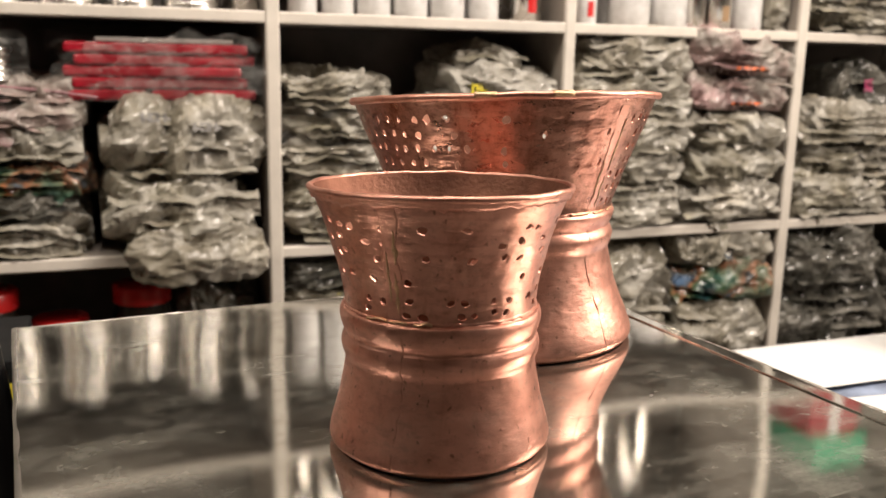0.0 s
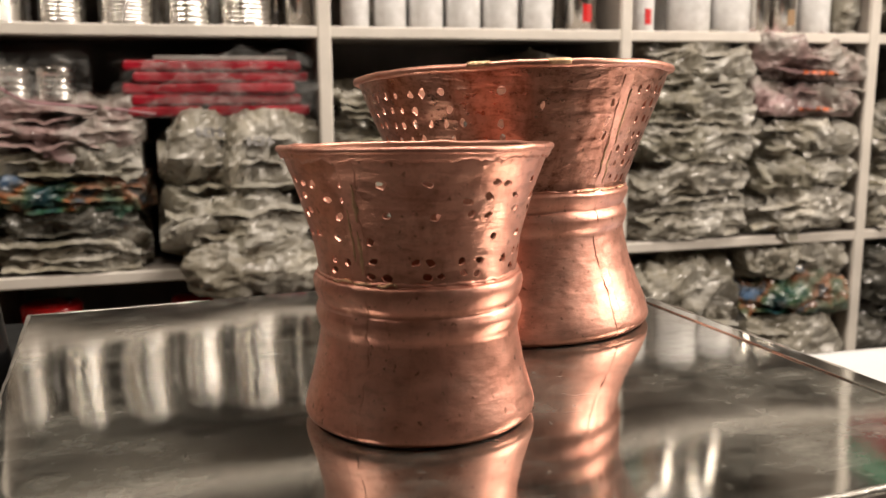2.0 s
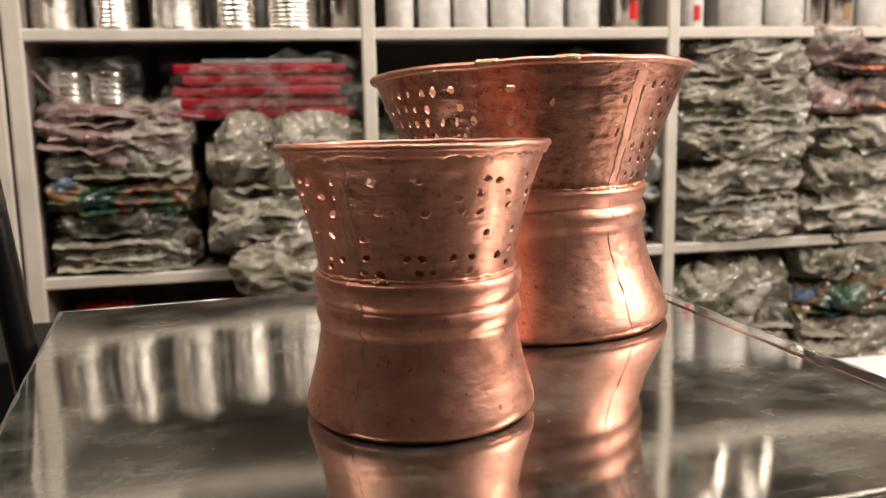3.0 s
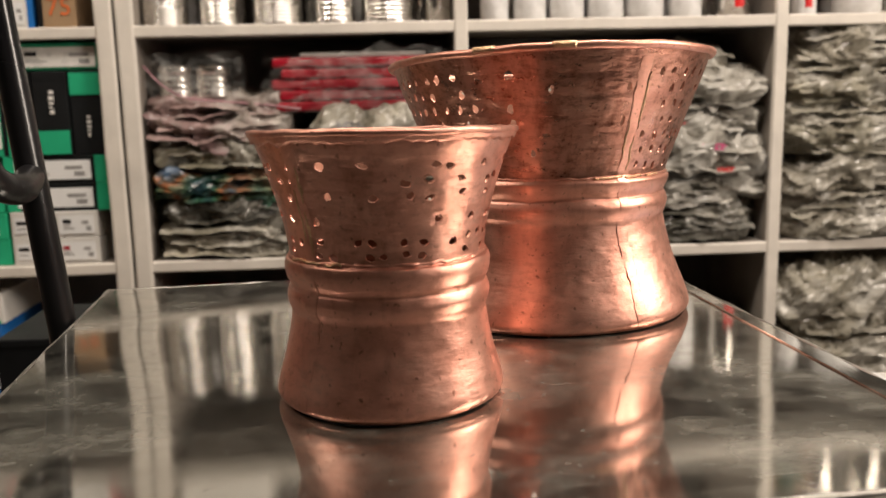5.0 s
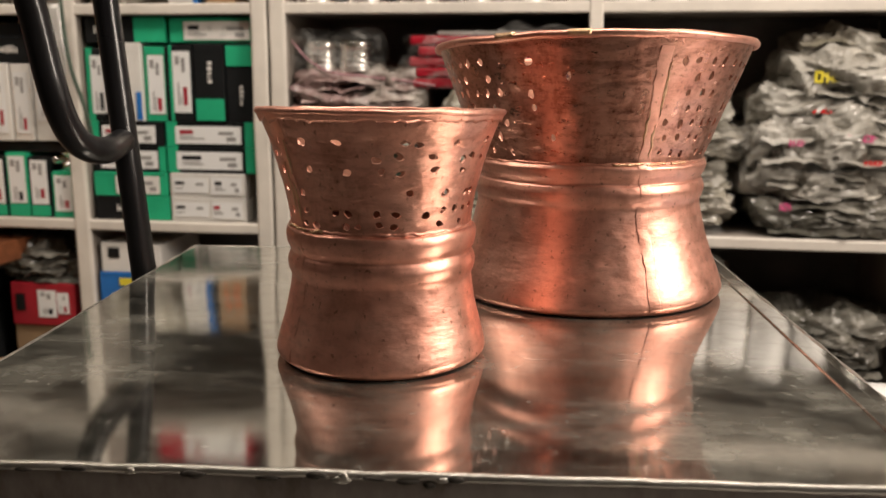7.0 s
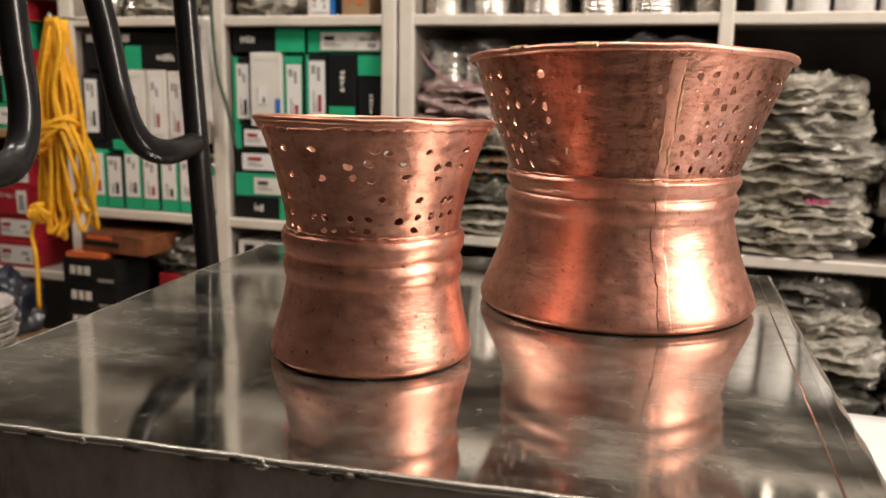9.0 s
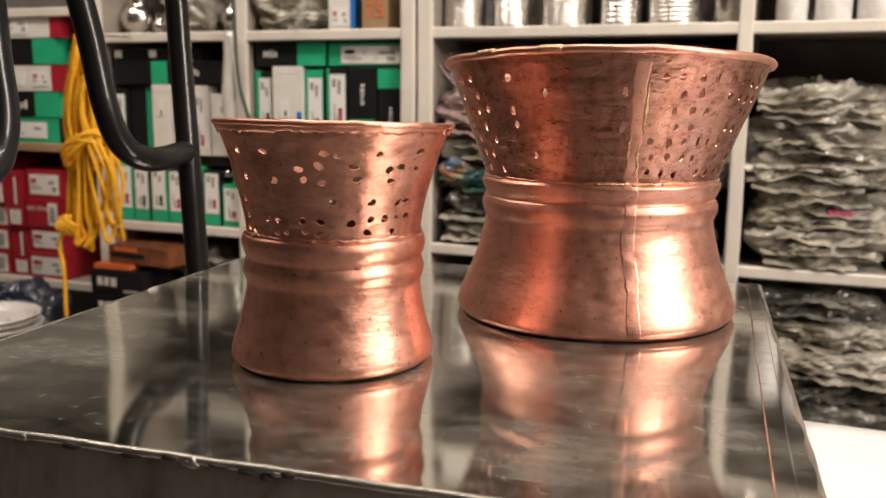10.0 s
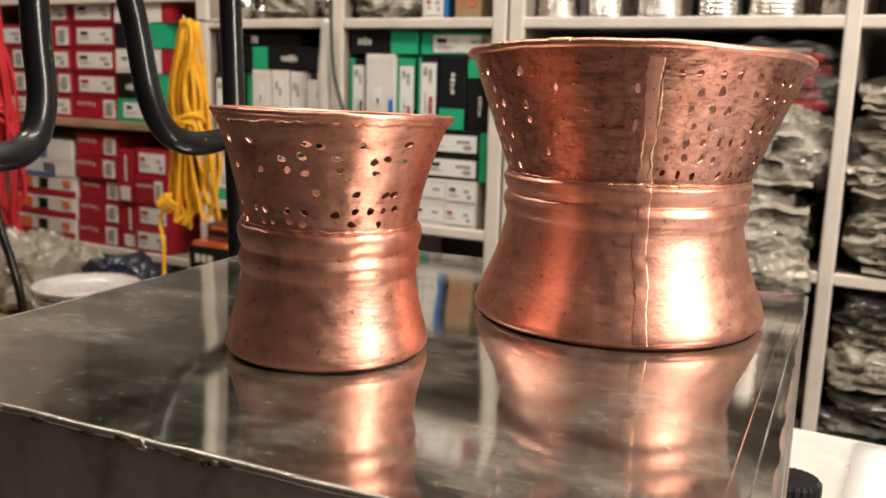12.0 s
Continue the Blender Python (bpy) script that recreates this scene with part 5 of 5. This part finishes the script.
hank("yellow_rope", (-1.023, 1.470, 1.122), 0.155, 0.46, 13, 0.0046, YELLOWROPE, "bright yellow rope tied in a hanging hank", 0.16, 5)
hank("red_rope", (-1.70, 1.470, 1.19), 0.15, 0.62, 12, 0.0046, REDROPE, "bright red rope tied in a hanging hank", 0.04, 8)

# green wire and a white strap hanging from the shelf edge
wire = tagged(child("hanging_wire", mesh_from("hanging_wire", *tube(spline([(-0.722, 1.590, 1.32), (-0.722, 1.586, 1.14), (-0.712, 1.584, 1.02), (-0.690, 1.590, 0.93), (-0.684, 1.600, 0.86)], 8), 0.0042, 10), True), GREENWIRE), "dark green wire hanging before the shelf upright", "wire")
verts, faces = [], []
for k in range(21):
    t = k / 20
    w = 0.012 + 0.006 * math.sin(math.pi * t) + 0.002 * noise.noise(Vector((t * 6, 0, 3)))
    for sx, dy in ((-1, 0.0), (-0.4, -0.004), (0.4, -0.004), (1, 0.0)):
        verts.append((-0.748 + sx * w + 0.004 * math.sin(t * 5), 1.606 + dy - 0.008 * math.sin(math.pi * t), 1.132 - 0.225 * t))
for k in range(20):
    for q in range(3):
        faces.append((k * 4 + q, k * 4 + q + 1, (k + 1) * 4 + q + 1, (k + 1) * 4 + q))
strap = child("hanging_strap", mesh_from("hanging_strap", verts, faces, True), LIGHTPLASTIC)
thick(strap, 0.002)
tagged(strap, "pale plastic strap hanging from a shelf nail", "strap")

# ---- low table in the west with plates, cartons and bags ----
low_table = tagged(new("low_table"), "low dark wooden table before the shelves", "table")
part("tabletop", block(-1.95, -0.72, 0.80, 1.53, 0.40, 0.43, 0.003), BROWN, low_table)
for x, y in ((-1.92, 0.83), (-0.75, 0.83), (-1.92, 1.50), (-0.75, 1.50)):
    part("leg", block(x - 0.02, x + 0.02, y - 0.02, y + 0.02, 0.0, 0.40), BROWN, low_table)


def plate(z, r, dx, dy):
    ob = empty("metal_plate", (-1.147 + dx, 1.28 + dy, z), "shiny aluminium plate in a stack", "plate", "stack of plates")
    prof = [(0.001, 0.0), (r * 0.72, 0.0), (r * 0.78, 0.002), (r * 0.86, 0.012), (r * 0.97, 0.014), (r, 0.0165), (r * 0.985, 0.018), (r * 0.96, 0.0165), (r * 0.85, 0.0145), (r * 0.77, 0.0045)] + [(r * (0.72 - 0.02 * k), 0.002 + (0.0022 if k % 4 == 2 else 0.001 if k % 2 else 0.0)) for k in range(30)] + [(0.001, 0.002)]
    child("dish", mesh_from("dish", *lathe(prof, 64), True), ALUMINIUM, ob)


for k in range(10):
    plate(0.431 + 0.0112 * k, 0.112 - 0.002 * (k % 3), 0.004 * math.sin(k * 2.1), 0.004 * math.cos(k * 1.7))
bag(-1.66, -1.365, 0.431, 0.572, FILM, "dusty pale plastic sack beside the plates", 1.31, 0.22, 0.7, 1.3, 2, "sacks")
BLUEFILM = film_material("blue_film", [(0.0, (0.008, 0.018, 0.05)), (1.0, (0.01, 0.025, 0.07))], 0.35, 0.06)
bag(-1.34, -1.14, 0.431, 0.545, BLUEFILM, "dark blue plastic bag on the low table", 1.405, 0.13, 0.8, 1.2, 2, "sacks")
# black printed cartons with an orange wrapped bundle
for z0, z1 in ((0.3605, 0.425), (0.425, 0.484), (0.484, 0.543), (0.543, 0.600)):
    carton(-1.108, -0.962, z0, z1, BLACK, "black printed carton with white block marks", 1.545, 0.28, tags=((0.14, 0.24, 0.35, 0.70, WHITE, 0), (0.28, 0.37, 0.35, 0.70, WHITE, 0), (0.41, 0.52, 0.35, 0.70, WHITE, 0), (0.66, 0.95, 0.12, 0.25, GREYINK, 0)), group="black cartons")
carton(-1.100, -1.000, 0.600, 0.612, ORANGE, "flat orange red packet on black cartons", 1.55, 0.12, group="flat packets", turn=3)
carton(-1.075, -0.895, 0.6125, 0.655, BROWNPRINT, "dark brown carton with red print, in film", 1.565, 0.13, tags=((0.05, 0.6, 0.35, 0.6, BLACK, 0), (0.1, 0.5, 0.70, 0.92, ORANGE, 0)), group="flat packets", turn=-4)
hose = child("black_hose", mesh_from("black_hose", *tube(spline([(-0.78, 0.80, 0.98), (-0.745, 0.80, 0.80), (-0.717, 0.80, 0.725), (-0.700, 0.80, 0.66), (-0.690, 0.80, 0.50), (-0.69, 0.78, 0.0)], 8), 0.0065, 10), True), BLACKTUBE)
tagged(hose, "thin black hose hanging beside the low table", "hose")

# ---- papers, bag and knob on the counter ----
def sheet(name, x0, x1, y0, y1, z, material, label, turn, seed):
    verts, faces = [], []
    n = 14
    for a in range(n + 1):
        for b in range(n + 1):
            x, y = x0 + (x1 - x0) * a / n, y0 + (y1 - y0) * b / n
            verts.append((x - (x0 + x1) / 2, y - (y0 + y1) / 2, 0.0022 * (1 + noise.noise(Vector((x * 5, y * 5, seed))))))
    for a in range(n):
        for b in range(n):
            c = a * (n + 1) + b
            faces.append((c, c + n + 1, c + n + 2, c + 1))
    ob = child(name, mesh_from(name, verts, faces, True), material)
    thick(ob, 0.0006)
    ob.matrix_basis = pose((x0 + x1) / 2, (y0 + y1) / 2, z, 0, 0, turn)
    return tagged(ob, label, "paper", "papers on the counter")


sheet("magazine", 0.56, 0.98, 0.40, 0.745, 0.6815, PRINTEDPAGE, "blue printed magazine on the counter", 4, 2)
sheet("paper_sheet", 0.72, 1.20, 0.735, 0.885, 0.687, PAPER, "white paper sheet on the counter", 0, 3)
sheet("paper_sheet", 0.412, 0.70, 0.52, 0.885, 0.6815, PAPER, "white paper sheet on the counter", 0, 5)
sheet("paper_strip", 0.76, 0.99, 0.645, 0.690, 0.687, PAPER, "narrow white paper strip on a magazine", -6, 6)
bag(1.02, 1.20, 0.681, 0.745, FILM, "small crumpled clear bag on the counter", 0.74, 0.12, 0.8, 1.2, 3, "loose bags")

knob = empty("black_disc", (0.374, 0.730, 0.681), "black ribbed plastic disc lying on the counter", "disc")
verts, faces = lathe([(0.001, 0.0), (0.020, 0.0), (0.0225, 0.002), (0.0225, 0.014), (0.020, 0.017), (0.001, 0.018)], 96)
verts = [(v[0] * (1 + (0.05 if k // 6 % 4 < 2 else -0.03)), v[1] * (1 + (0.05 if k // 6 % 4 < 2 else -0.03)), v[2]) for k, v in enumerate(verts)]
child("grip", mesh_from("grip", verts, faces), BLACK, knob)

# steel rings in film on the mixed pile, goods on the upper shelf
for k, (x, z) in enumerate(((-0.235, 1.0045), (-0.165, 1.0045))):
    tin(x, 0.033, 0.052, 4, TIN, "pack of polished steel rings in clear film", 1.69, z)
wrap = empty("clear_bag", (-0.200, 1.690, 1.0045), "crinkled clear bag round the steel rings", "bag", "bags on the shelves")
child("film", bag_mesh(0.175, 0.10, 0.070, 410, 1.0, 0.9), CLEARFILM, wrap)
for f in range(3):
    child("loose_corner", flap_mesh(0.175, 0.10, 0.070, 410, f), CLEARFILM, wrap)
carton(-0.60, -0.40, 1.460, 1.545, RED, "red carton on the upper shelf", 1.64, tags=((0.3, 0.95, 0.1, 0.9, PAPER, 3),), group="upper shelf cartons")
carton(-0.27, -0.10, 1.460, 1.535, WHITE, "white carton on the upper shelf", 1.64, group="upper shelf cartons")
carton(1.66, 1.82, 1.460, 1.600, RED, "red carton on the upper shelf", 1.64, tags=((0.4, 0.6, 0.0, 1.0, PAPER, 0),), group="upper shelf cartons")
carton(1.68, 1.86, 1.600, 1.700, GREEN, "green carton on a red one", 1.64, group="upper shelf cartons")
for x, r in ((0.345, 0.030), (0.425, 0.034), (0.52, 0.038), (1.05, 0.04), (1.16, 0.04)):
    tin(x, r, 0.17, 0, TIN, "tall polished steel canister on the upper shelf", 1.70, 1.46 if x < 0.9 else 1.46 + 0.0)

# packets standing on the floor west of the platform
carton(-0.300, -0.085, 0.0, 0.550, KRAFT, "tall plain brown carton on the floor", 0.935, 0.2, group="packets by the platform")
carton(-0.295, -0.088, 0.550, 0.662, RED, "packet with red, blue and yellow stripes", 0.940, 0.18, tags=((0.0, 1.0, 0.30, 0.52, BLUE, 0), (0.0, 1.0, 0.04, 0.28, YELLOWPRINT, 0)), group="packets by the platform")
carton(-0.290, -0.090, 0.662, 0.745, BLACK, "black packet with slanted yellow print", 0.945, 0.17, tags=((0.86, 0.97, 0.3, 0.7, YELLOWPRINT, 0),), group="packets by the platform")

fitting = empty("tap_fitting", (-0.780, 1.675, 0.800), "small polished chrome tap fitting on a carton", "fitting")
child("body", mesh_from("body", *lathe([(0.001, 0), (0.016, 0), (0.018, 0.004), (0.018, 0.014), (0.011, 0.018), (0.011, 0.030), (0.020, 0.034), (0.021, 0.044), (0.012, 0.048), (0.001, 0.048)], 28), True), TIN, fitting)
child("spout", mesh_from("spout", *tube([(0, 0, 0.022), (-0.02, -0.012, 0.022), (-0.036, -0.02, 0.018)], 0.0085, 12), True), TIN, fitting)
